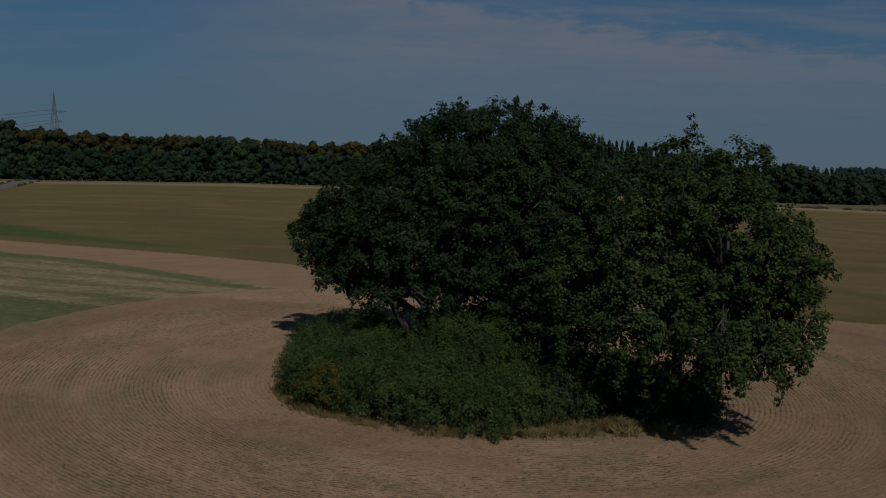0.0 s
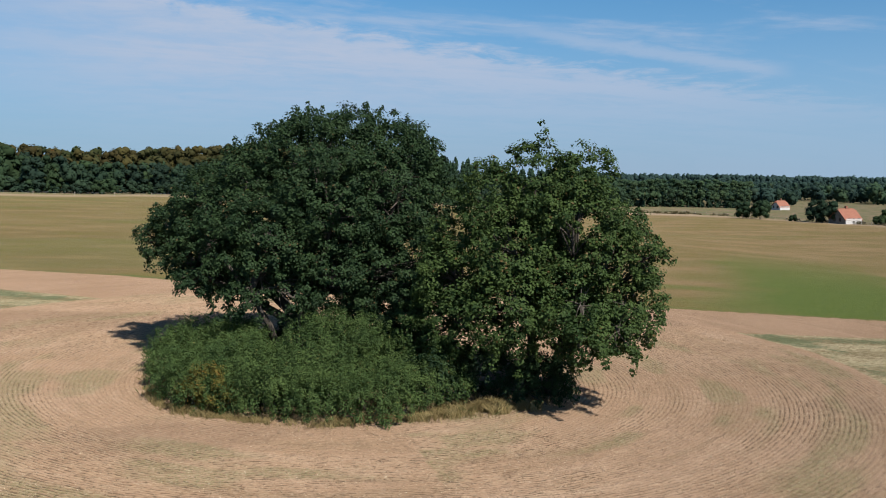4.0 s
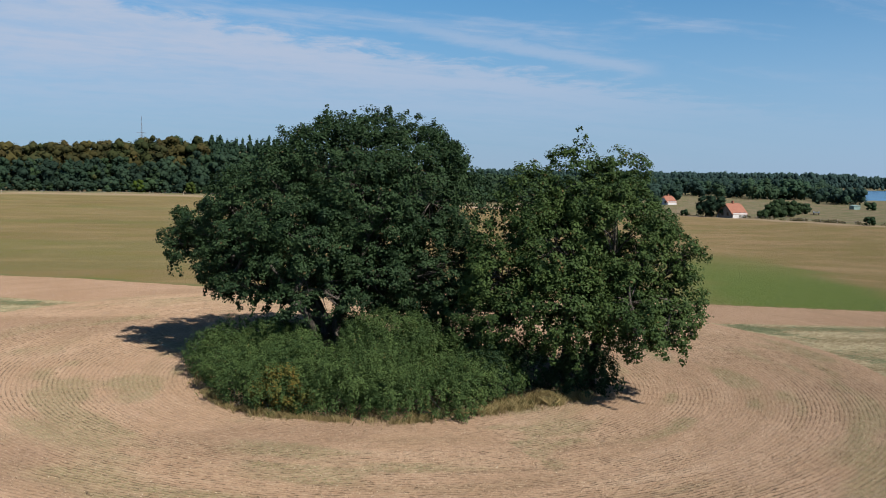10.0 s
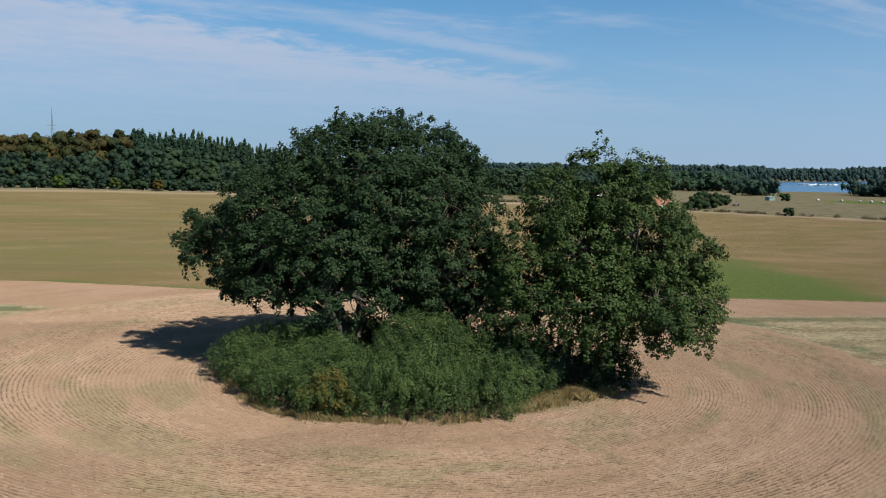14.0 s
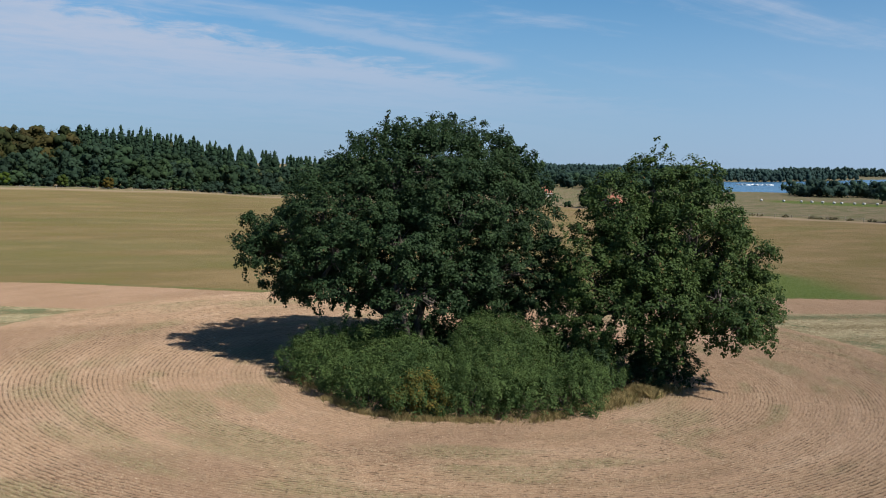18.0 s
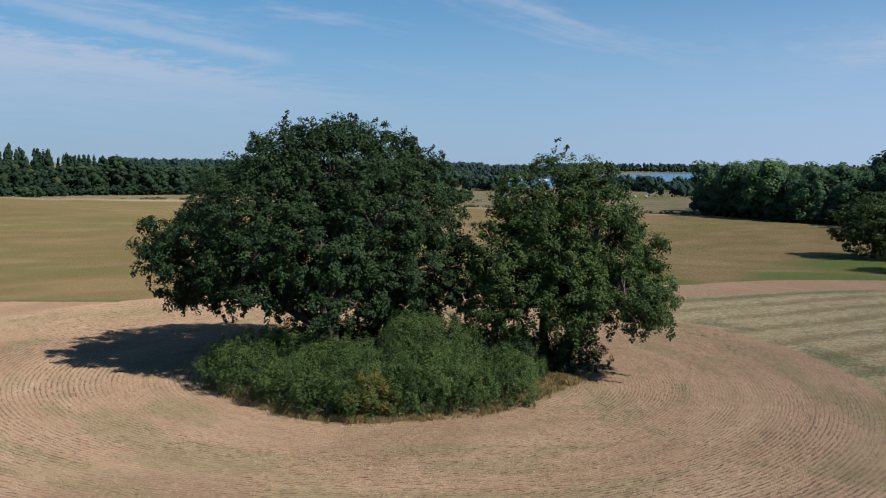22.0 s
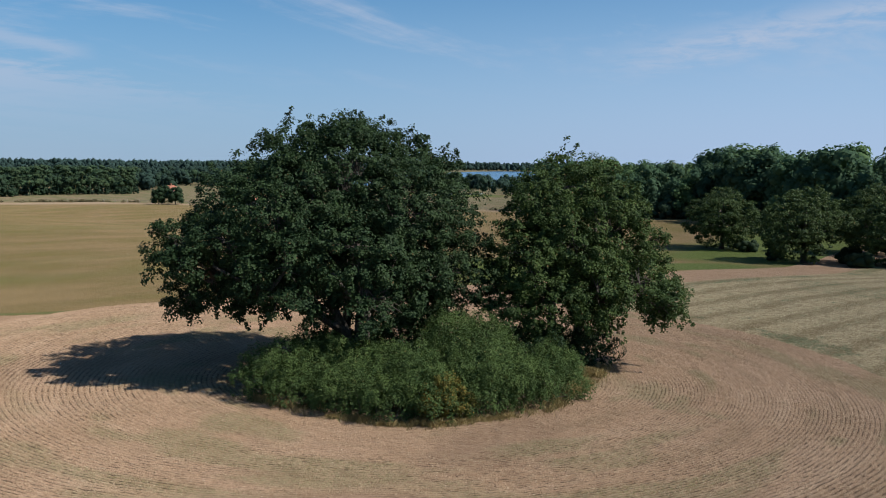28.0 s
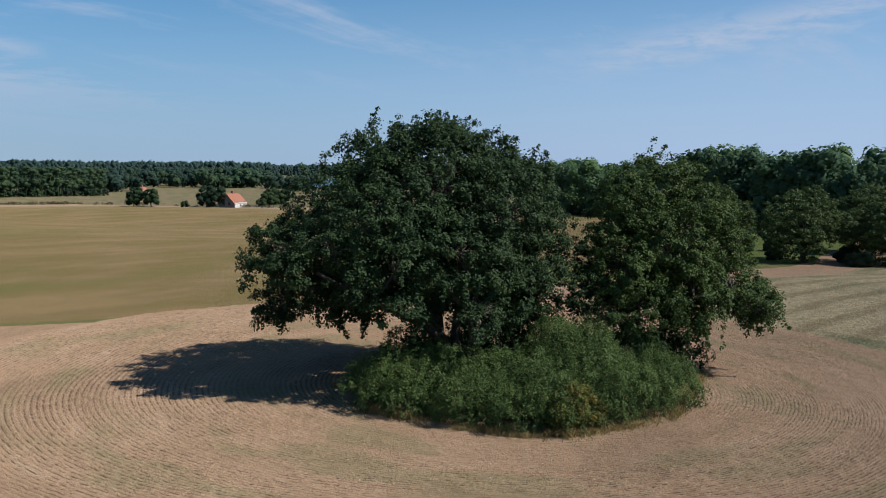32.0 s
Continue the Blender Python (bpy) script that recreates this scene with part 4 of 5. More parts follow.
def east_wood():
    rng = np.random.default_rng(35)
    spots = []
    line = [(268, 166), (266, 156), (262, 145), (255, 128), (252, 112), (262, 98), (240, 84), (226, 66), (216, 46), (206, 24), (200, 4), (196, -20)]
    for q in np.arange(0, len(line) - 1, 0.33):
        k = int(q)
        x, y = np.array(line[k]) + (np.array(line[k + 1]) - np.array(line[k])) * (q - k)
        tall = 0.98 if y > 100 else 1.18
        for deep in (0, 9, 21, 40):
            spots.append((x + deep + rng.uniform(-2.5, 2.5), y + deep * 0.3 + rng.uniform(-2.5, 2.5), tall * rng.uniform(0.74, 1.14) * (1 + deep * 0.001), 0))
        spots.append((x - 3, y, rng.uniform(0.9, 1.6), 3))
    # crown tints lightened and blued in place of haze
    woodland("east_wood", spots, [[broad_tree(rng, 19, 6.2, 1500, 0.82, 0.06, 12, 0.7, 0.3) for k in range(6)]] + KINDS[1:], [[(2.3, 2.5, 2.5), (2.0, 2.2, 2.4), (2.7, 2.75, 2.2), (1.7, 1.95, 2.2), (2.2, 2.4, 2.6)], DARKS, PINES, HAZED_GREENS], rng, "tall broadleaf wood on the meadow's far side")


north_wood()
pine_wood()
east_wood()


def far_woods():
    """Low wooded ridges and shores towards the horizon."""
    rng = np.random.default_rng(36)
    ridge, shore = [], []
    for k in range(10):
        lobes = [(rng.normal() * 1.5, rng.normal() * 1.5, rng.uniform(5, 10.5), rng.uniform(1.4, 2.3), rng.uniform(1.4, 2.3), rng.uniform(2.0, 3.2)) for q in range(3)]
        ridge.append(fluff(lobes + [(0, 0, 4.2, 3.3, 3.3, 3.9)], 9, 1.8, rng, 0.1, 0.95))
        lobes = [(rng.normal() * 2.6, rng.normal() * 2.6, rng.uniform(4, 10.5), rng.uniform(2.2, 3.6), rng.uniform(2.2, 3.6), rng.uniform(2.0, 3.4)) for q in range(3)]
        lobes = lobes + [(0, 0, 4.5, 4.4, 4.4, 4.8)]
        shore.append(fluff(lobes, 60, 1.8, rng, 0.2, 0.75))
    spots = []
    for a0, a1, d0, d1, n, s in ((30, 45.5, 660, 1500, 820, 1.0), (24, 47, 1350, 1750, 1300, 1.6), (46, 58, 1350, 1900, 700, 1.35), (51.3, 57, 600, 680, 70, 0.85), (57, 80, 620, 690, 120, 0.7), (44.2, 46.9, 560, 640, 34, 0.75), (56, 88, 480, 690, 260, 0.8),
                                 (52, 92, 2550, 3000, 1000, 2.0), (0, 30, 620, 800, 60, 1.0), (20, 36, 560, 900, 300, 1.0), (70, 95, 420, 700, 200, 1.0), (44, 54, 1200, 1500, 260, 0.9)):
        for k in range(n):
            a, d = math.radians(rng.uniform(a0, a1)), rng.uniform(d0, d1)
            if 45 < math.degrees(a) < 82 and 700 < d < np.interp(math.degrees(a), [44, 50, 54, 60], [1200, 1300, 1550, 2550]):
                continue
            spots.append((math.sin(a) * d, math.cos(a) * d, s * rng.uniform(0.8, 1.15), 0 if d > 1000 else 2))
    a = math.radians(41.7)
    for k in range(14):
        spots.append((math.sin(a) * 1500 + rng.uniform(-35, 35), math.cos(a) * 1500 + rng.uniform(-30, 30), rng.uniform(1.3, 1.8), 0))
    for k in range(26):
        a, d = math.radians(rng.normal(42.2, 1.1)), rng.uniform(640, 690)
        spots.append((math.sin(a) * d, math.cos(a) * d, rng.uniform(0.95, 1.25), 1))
    # bluish tints stand for the haze over the far woods
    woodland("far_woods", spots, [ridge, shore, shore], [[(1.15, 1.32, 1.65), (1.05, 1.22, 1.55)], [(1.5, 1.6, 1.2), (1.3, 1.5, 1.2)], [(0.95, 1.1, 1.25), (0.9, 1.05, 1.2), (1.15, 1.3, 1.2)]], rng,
             "distant wooded ridges round the lake, blue haze in their leaf colour", HAZED_LEAF)


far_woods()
# ---- single trees and hedges out in the fields ----
def field_tree(name, x, y, high, wide, seed, label, leaf=FAR_LEAF, tint=(1, 1, 1), blades=700, size=0.5, skirt=0.05, conifer=False, group=""):
    rng = np.random.default_rng(seed)
    tree = new(name)
    z0 = float(height(x, y))
    tree.location = (x, y, z0)
    tagged(tree, label, "tree" if high > 3.2 else "bush", group)
    v, f = tube(bent((0, 0, -0.2), (0, 0, high * 0.6), 0, rng, 5), np.linspace(0.03, 0.015, 5) * high, 9)
    mesh_object("trunk", v, f, BARK, tree, smooth=True)
    if conifer:
        v, f = spruce_tree(rng, high, wide, blades, size)
    else:
        v, f = broad_tree(rng, high, wide, blades, size, skirt)
    mesh_object("crown", v, f, leaf, tree, smooth=True, tint=np.broadcast_to(np.array(tint), (len(v), 3)))
    return tree


def meadow_oak(x, y, high, wide, seed, lobes):
    """A spreading oak on the far meadow. lobes: share of width, depth and height, and size."""
    rng = np.random.default_rng(seed)
    tree = new("oak_tree")
    tree.location = (x, y, float(height(x, y)))
    tagged(tree, "dark spreading oak tree on the green meadow's edge", "tree", "oaks on the meadow")
    mesh_object("trunk", *tube(bent((0, 0, -0.3), (0.3, 0, high * 0.5), 0, rng, 6), np.linspace(0.62, 0.35, 6), 10), BARK, tree, smooth=True)
    lob = np.array([(a * wide, b * wide, c * high, r * wide, r * wide, r * wide * 0.75) for a, b, c, r in lobes])
    for l in lob:
        mesh_object("limb", *tube(bent((0.2, 0, high * 0.35), l[:3], 0.4, rng, 5), np.linspace(0.26, 0.08, 5), 6), BARK, tree, smooth=True)
    where, out = crown_clumps(lob, 0.8, rng, 0.1, 0.12)
    v, f = clump_leaves(where, out, 34, 0.95, 0.36, rng, 0.6, 0.0, 0.4)
    mesh_object("crown", v, f, MEADOW_LEAF, tree)


OAK_FORM = [(0, 0, 0.80, 0.26), (0.28, 0.1, 0.66, 0.24), (-0.28, -0.05, 0.66, 0.24), (0.05, -0.28, 0.62, 0.24), (-0.05, 0.28, 0.62, 0.24), (0.4, -0.1, 0.42, 0.17),
            (-0.4, 0.1, 0.42, 0.17), (0.15, -0.38, 0.38, 0.17), (-0.15, 0.38, 0.40, 0.17), (0, 0, 0.5, 0.3), (0.2, 0.2, 0.36, 0.18), (-0.25, -0.25, 0.34, 0.18), (-0.2, 0.12, 0.2, 0.17), (-0.12, -0.2, 0.2, 0.17), (0.24, -0.1, 0.22, 0.15)]
OAK_FORM_B = [(0.05, 0, 0.82, 0.24), (-0.22, 0.15, 0.70, 0.25), (0.3, -0.1, 0.62, 0.24), (-0.4, 0.2, 0.36, 0.17), (-0.36, 0, 0.5, 0.2), (0.1, 0.34, 0.5, 0.22),
              (0.38, 0.1, 0.44, 0.18), (0.1, -0.36, 0.5, 0.2), (0, 0, 0.55, 0.3), (-0.1, -0.2, 0.32, 0.16), (0.26, 0.26, 0.34, 0.16), (-0.3, 0.16, 0.22, 0.15), (-0.22, -0.1, 0.18, 0.12)]
meadow_oak(150, 68, 12.6, 13.4, 51, OAK_FORM)
meadow_oak(131, 48, 13.2, 15.2, 52, OAK_FORM_B)
meadow_oak(136, 34, 12.6, 14.0, 53, OAK_FORM)
meadow_oak(140, 16, 13.0, 15.0, 54, OAK_FORM_B)
meadow_oak(158, 40, 13.5, 14.0, 55, OAK_FORM)
for k, (x, y, h, w) in enumerate(((132.5, 53.5, 2.2, 1.8), (136, 41, 3.0, 2.6), (147, 62, 2.4, 2.4), (129, 38.5, 2.6, 2.8), (152, 57, 2.2, 2.2))):
    field_tree("hawthorn_bush", x, y, h, w, 60 + k, "low dark hawthorn bush below the meadow oaks", blades=160, size=0.3, skirt=0.0, group="bushes below the meadow oaks")

# round the farmhouse
for k, (x, y, h, w) in enumerate(((217.0, 285, 9.2, 4.4), (219.4, 280.5, 8.6, 4.0))):
    field_tree("spruce_tree", x, y, h, w, 70 + k, "bushy dark spruce tree beside the farmhouse", tint=(0.75, 0.85, 0.95), skirt=0.0, group="spruces by the house")
for k, (x, y, h, w) in enumerate(((238, 271, 6.0, 3.6), (245, 276, 7.6, 4.2), (252, 277, 6.8, 4.0), (259, 284, 5.0, 3.4), (270, 292, 5.4, 3.4), (278, 296, 4.6, 3.0), (231, 268.5, 3.4, 2.2))):
    field_tree("orchard_tree", x, y, h, w, 80 + k, "low broad green tree in the farm garden", blades=420, size=0.5, skirt=0.0, tint=(1.1, 1.1, 0.9), group="trees in the farm garden")
for k, (x, y, h, w) in enumerate(((202.5, 311, 7.0, 3.4), (206.5, 305, 7.4, 3.6), (239.5, 352, 6.6, 3.6), (246.5, 360, 5.6, 3.2))):
    field_tree("lime_tree", x, y, h, w, 90 + k, "dark round lime tree at the lane", blades=460, size=0.55, skirt=0.08, tint=(0.85, 0.95, 0.9), group="trees at the lane")
for k, (x, y, h, w) in enumerate(((212, 292, 2.6, 1.9), (239, 225, 3.3, 2.3), (289, 306, 4.0, 3.0), (352, 326, 4.2, 3.0))):
    field_tree("pasture_bush", x, y, h, w, 95 + k, "round dark bush on the dry pasture", blades=160, size=0.35, skirt=0.0, tint=(0.9, 1, 0.9), group="bushes on the pasture")
for k, (x, y, h) in enumerate(((-94, 138, 2.9), (-101, 157, 2.4), (-108, 178, 2.6), (-110.5, 185, 2.2))):
    z0 = float(height(x, y))
    shrub("roadside_bush", [(x, y, z0 + h * 0.5, h * 0.32, h * 0.32, h * 0.42), (x + 0.5, y + 0.4, z0 + h * 0.4, h * 0.28, h * 0.28, h * 0.3)], 110 + k, THORN_LEAF,
          "small thin bush on the road's verge", "bush", "bushes along the road", 5.0, 12, 0.16)
for k, (x, y, h, w, c) in enumerate(((47, 391, 5.0, 2.4, (3.0, 1.3, 0.5)), (9, 401, 6.0, 3, (2.0, 1.8, 0.5)), (30, 396, 5.5, 2.6, (1.6, 1.4, 0.6)))):
    field_tree("maple_tree", x, y, h, w, 120 + k, "small tree with yellow autumn leaves at the wood's edge", blades=160, size=0.4, skirt=0.0, tint=c, group="autumn trees at the wood")


# weeds on the road's verge
def verge_weeds():
    rng = np.random.default_rng(48)
    parts = []
    for k in range(150):
        q = rng.random() ** 1.3
        y = 45 + 300 * q
        x = float(np.interp(y, [45, 70, 97, 133, 166, 208, 265, 334, 372], [-61, -67, -76.5, -88.7, -100, -114, -134, -158, -172]))
        x += float(rng.choice([-1, -1, -1, 1])) * rng.uniform(3.4, 5.2)
        r = rng.uniform(0.25, 0.8)
        where, out = crown_clumps([(x, y, float(height(x, y)) + r * 0.4, r, r, r * 0.7)], 7.0, rng, 0.1, 0.1)
        parts.append(clump_leaves(where, out, 8, 0.2, 0.2, rng, 1.0, 0.0, 0.6))
    for k in range(90):
        x = rng.uniform(150, 268)
        y = float(np.interp(x, [120, 202, 224, 244, 262, 300], [420, 345, 276, 222, 176, 90])) + rng.normal() * 1.5
        r = rng.uniform(0.4, 1.0)
        where, out = crown_clumps([(x, y, float(height(x, y)) + r * 0.4, r * 1.6, r * 1.6, r * 0.7)], 3.0, rng, 0.1, 0.1)
        parts.append(clump_leaves(where, out, 6, 0.3, 0.35, rng, 1.0, 0.0, 0.6))
    tagged(mesh_object("weeds", *join(parts), VERGE_LEAF), "dry brown and green weeds on the road's verge", "weeds", kind="stuff")


VERGE_LEAF = leaf_material("verge_weed", (0.05, 0.045, 0.02), (0.13, 0.11, 0.05), (0.2, 0.16, 0.09), 0.25, 0.1)
verge_weeds()


# ---- road ----
def road():
    pts = np.array([(-56, 20), (-61, 45), (-67, 70), (-76.5, 97), (-88.7, 133), (-100, 166), (-114, 208), (-134, 265), (-158, 334), (-172, 372)], float)
    q = np.linspace(0, len(pts) - 1, 90)
    x, y = np.interp(q, range(len(pts)), pts[:, 0]), np.interp(q, range(len(pts)), pts[:, 1])
    d = np.stack([np.gradient(x), np.gradient(y)], 1)
    d /= np.linalg.norm(d, axis=1)[:, None]
    v = []
    for off, up in ((-2.9, -0.25), (-2.7, 0.07), (0, 0.11), (2.7, 0.07), (2.9, -0.25)):
        px, py = x + d[:, 1] * off, y - d[:, 0] * off
        v.append(np.stack([px, py, height(x, y) + up], 1))
    v = np.stack(v, 1)
    i, j = np.meshgrid(np.arange(89), np.arange(4), indexing="ij")
    f = np.stack([i * 5 + j, i * 5 + j + 1, (i + 1) * 5 + j + 1, (i + 1) * 5 + j], -1).reshape(-1, 4)
    tagged(mesh_object("road", v.reshape(-1, 3), f, ASPHALT), "narrow grey asphalt country road through the fields", "road", kind="structure")


road()

# ---- farm buildings ----
ROOF_RED = plain("red_roof_tiles", (0.19, 0.068, 0.04), (0.24, 0.1, 0.058), 1.5, 0.85)
PLASTER = plain("white_plaster", (0.42, 0.4, 0.37), (0.5, 0.48, 0.45), 0.8, 0.9)
BOARD = plain("grey_boards", (0.12, 0.11, 0.095), (0.19, 0.175, 0.155), 1.2, 0.9)
DARK_GLASS = plain("dark_window", (0.02, 0.022, 0.025), (0.035, 0.04, 0.045), 1.0, 0.15, 0.0)
GREEN_SHEET = plain("green_sheet", (0.13, 0.19, 0.17), (0.17, 0.24, 0.21), 1.0, 0.6)
GALVANISED = plain("galvanised_steel", (0.1, 0.105, 0.115), (0.15, 0.155, 0.165), 2.0, 0.5)
WRAP = plain("white_wrap", (0.3, 0.3, 0.28), (0.38, 0.38, 0.36), 2.0, 0.45)
POST = plain("weathered_wood", (0.2, 0.17, 0.13), (0.34, 0.3, 0.24), 4.0, 0.9)


def slab(corners, thick):
    """A plate on four corners, given in order, thickened downwards along its normal."""
    c = np.array(corners, float)
    n = np.cross(c[1] - c[0], c[2] - c[0])
    n /= np.linalg.norm(n)
    k = len(c)
    v = np.concatenate([c, c - n * thick])
    faces = [np.array([list(range(k)), list(range(2 * k - 1, k - 1, -1))]),
             np.array([[i, k + i, k + (i + 1) % k, (i + 1) % k] for i in range(k)])]
    return v, faces


def house(name, x, y, turn, long, deep, eave, ridge, label, gable=PLASTER, hip=0.35):
    """Axis along x; half-hipped tiled roof."""
    h = new(name)
    h.location = (x, y, float(height(x, y)) - 0.1)
    h.rotation_euler[2] = radians(turn)
    tagged(h, label, "house")
    a, b = long / 2, deep / 2
    t = 0.35
    for s in (-1, 1):
        mesh_object("wall", *slab([(-a, s * b, 0), (a, s * b, 0), (a, s * b, eave), (-a, s * b, eave)][::s], t), PLASTER, h)
        top = ridge - (ridge - eave) * hip
        w = b * hip
        mesh_object("gable_wall", *slab([(s * a, -b, 0), (s * a, b, 0), (s * a, b, eave), (s * a, w, top), (s * a, -w, top), (s * a, -b, eave)][::s], t), gable, h)
    o = 0.45
    slope = (ridge - eave) / b
    low = eave - o * slope
    roof = new("roof")
    roof.parent = h
    for s in (-1, 1):
        cut = a - hip * b * 0.8
        mesh_object("roof_slope", *slab([(-a - o, s * (b + o), low), (a + o, s * (b + o), low), (a + o, s * b * hip, ridge - (ridge - eave) * hip + 0.05), (cut, 0, ridge + 0.05),
                                          (-cut, 0, ridge + 0.05), (-a - o, s * b * hip, ridge - (ridge - eave) * hip + 0.05)][::-s], 0.2), ROOF_RED, roof)
        mesh_object("hip_end", *slab([(s * (a + o), -b * hip, ridge - (ridge - eave) * hip + 0.05), (s * (a + o), b * hip, ridge - (ridge - eave) * hip + 0.05), (s * cut, 0, ridge + 0.05)][::s], 0.15), ROOF_RED, roof)
    v, f = slab([(-0.4, -0.4, ridge + 0.9), (0.4, -0.4, ridge + 0.9), (0.4, 0.4, ridge + 0.9), (-0.4, 0.4, ridge + 0.9)], 1.6)
    mesh_object("chimney", v, f, ROOF_RED, roof)
    for k in range(3):
        px = -a + long * (k + 0.6) / 3.4
        tall = 1.3
        v, f = slab([(px, -b - 0.03, 1.0), (px + 1.0, -b - 0.03, 1.0), (px + 1.0, -b - 0.03, 1.0 + tall), (px, -b - 0.03, 1.0 + tall)], 0.06)
        mesh_object("window", v, f, DARK_GLASS, h)
    for px in (-1.8, 0.8):
        v, f = slab([(-a - 0.03, px + 1.0, 1.0), (-a - 0.03, px, 1.0), (-a - 0.03, px, 2.3), (-a - 0.03, px + 1.0, 2.3)], 0.06)
        mesh_object("window", v, f, DARK_GLASS, h)
    v, f = slab([(a - 2.0, -b - 0.04, 0.05), (a - 1.0, -b - 0.04, 0.05), (a - 1.0, -b - 0.04, 2.1), (a - 2.0, -b - 0.04, 2.1)], 0.06)
    mesh_object("door", v, f, BOARD, h)


house("farmhouse", 223.5, 277, 8, 8.0, 7.4, 2.1, 5.8, "farmhouse with a red tiled half-hipped roof and white plaster", BOARD, 0.2)
house("cottage", 281, 396, 12, 7, 5.5, 1.9, 5.0, "small far cottage with a red tiled roof", PLASTER)


def field_hut():
    h = new("field_hut")
    h.location = (351, 335, float(height(351, 335)))
    tagged(h, "low field hut with green sheet walls on the pasture", "hut")
    for s in (-1, 1):
        mesh_object("side_wall", *slab([(-2.2, s * 1.4, 0), (2.2, s * 1.4, 0), (2.2, s * 1.4, 1.9), (-2.2, s * 1.4, 1.9)][::s], 0.08), GREEN_SHEET, h)
        mesh_object("end_wall", *slab([(s * 2.2, -1.4, 0), (s * 2.2, 1.4, 0), (s * 2.2, 1.4, 1.9), (s * 2.2, -1.4, 1.9)][::s], 0.08), GREEN_SHEET, h)
    mesh_object("roof", *slab([(-2.5, -1.7, 1.95), (2.5, -1.7, 1.95), (2.5, 1.7, 2.3), (-2.5, 1.7, 2.3)], 0.1), GREEN_SHEET, h)


field_hut()


def trough(x, y, turn):
    h = new("feed_trailer")
    h.location = (x, y, float(height(x, y)))
    h.rotation_euler[2] = radians(turn)
    tagged(h, "flat grey farm trailer parked on the pasture", "trailer")
    mesh_object("bed", *slab([(-2.8, -1.1, 1.05), (2.8, -1.1, 1.05), (2.8, 1.1, 1.05), (-2.8, 1.1, 1.05)], 0.2), GALVANISED, h)
    for s in (-1, 1):
        mesh_object("side_board", *slab([(-2.8, s * 1.1, 1.05), (2.8, s * 1.1, 1.05), (2.8, s * 1.1, 1.5), (-2.8, s * 1.1, 1.5)][::s], 0.06), GALVANISED, h)
        for q in (-1.4, 1.4):
            mesh_object("wheel", *tube([(q, s * 0.85, 0.42), (q, s * 0.9, 0.42), (q, s * 1.1, 0.42), (q, s * 1.12, 0.42)], [0.05, 0.42, 0.42, 0.05], 14), DARK_GLASS, h)


trough(281, 291, 40)


def bale_row():
    v, f = tube([(-0.62, 0, 0.62), (-0.6, 0, 0.62), (-0.5, 0, 0.62), (0.5, 0, 0.62), (0.6, 0, 0.62), (0.62, 0, 0.62)], [0.02, 0.52, 0.62, 0.62, 0.52, 0.02], 16)
    bale = mesh_object("hay_bale", v, f, WRAP, smooth=True)
    tagged(bale, "round hay bale in white wrap on the meadow", "hay bale", "bales on the meadow")
    spots = [(379, 313), (383, 305), (385, 300), (387, 295), (388, 289), (390, 286), (392, 280), (394, 276), (396, 270), (372, 322)]
    for k, (x, y) in enumerate(spots):
        m = pose(x, y, float(height(x, y)) - 0.03, 0, 0, k * 37)
        if k == 0:
            bale.matrix_basis = m
        else:
            copy_thing(bale, m)


bale_row()


def fence(name, pts, gap, label):
    pts = np.array(pts, float)
    seg = np.concatenate([[0], np.cumsum(np.linalg.norm(np.diff(pts, axis=0), axis=1))])
    at = np.arange(0, seg[-1], gap)
    x, y = np.interp(at, seg, pts[:, 0]), np.interp(at, seg, pts[:, 1])
    z = height(x, y)
    fen = new(name)
    fen.location = (x[0], y[0], z[0])
    tagged(fen, label, "fence")
    v, f = tube([(0, 0, -0.3), (0, 0, 0.6), (0, 0, 1.28), (0, 0, 1.33)], [0.1, 0.1, 0.095, 0.02], 7)
    first = mesh_object("post", v, f, POST, fen)
    for k in range(1, len(at)):
        p = new("post", first.data)
        p.parent = fen
        p.location = (x[k] - x[0], y[k] - y[0], z[k] - z[0])
    for up in (0.6, 1.1):
        mesh_object("wire", *tube(np.stack([x - x[0], y - y[0], z - z[0] + up], 1), np.full(len(at), 0.015), 4), GALVANISED, fen)


fence("pasture_fence", [(196, 362), (203, 340), (212, 306), (222, 268), (233, 245), (244, 218), (258, 184)], 6.0, "weathered post and wire fence along the lane")
fence("wood_fence", [(-150, 330), (-100, 336), (-40, 352), (20, 376), (60, 372), (130, 402), (180, 398)], 14.0, "sparse grey post fence before the forest")


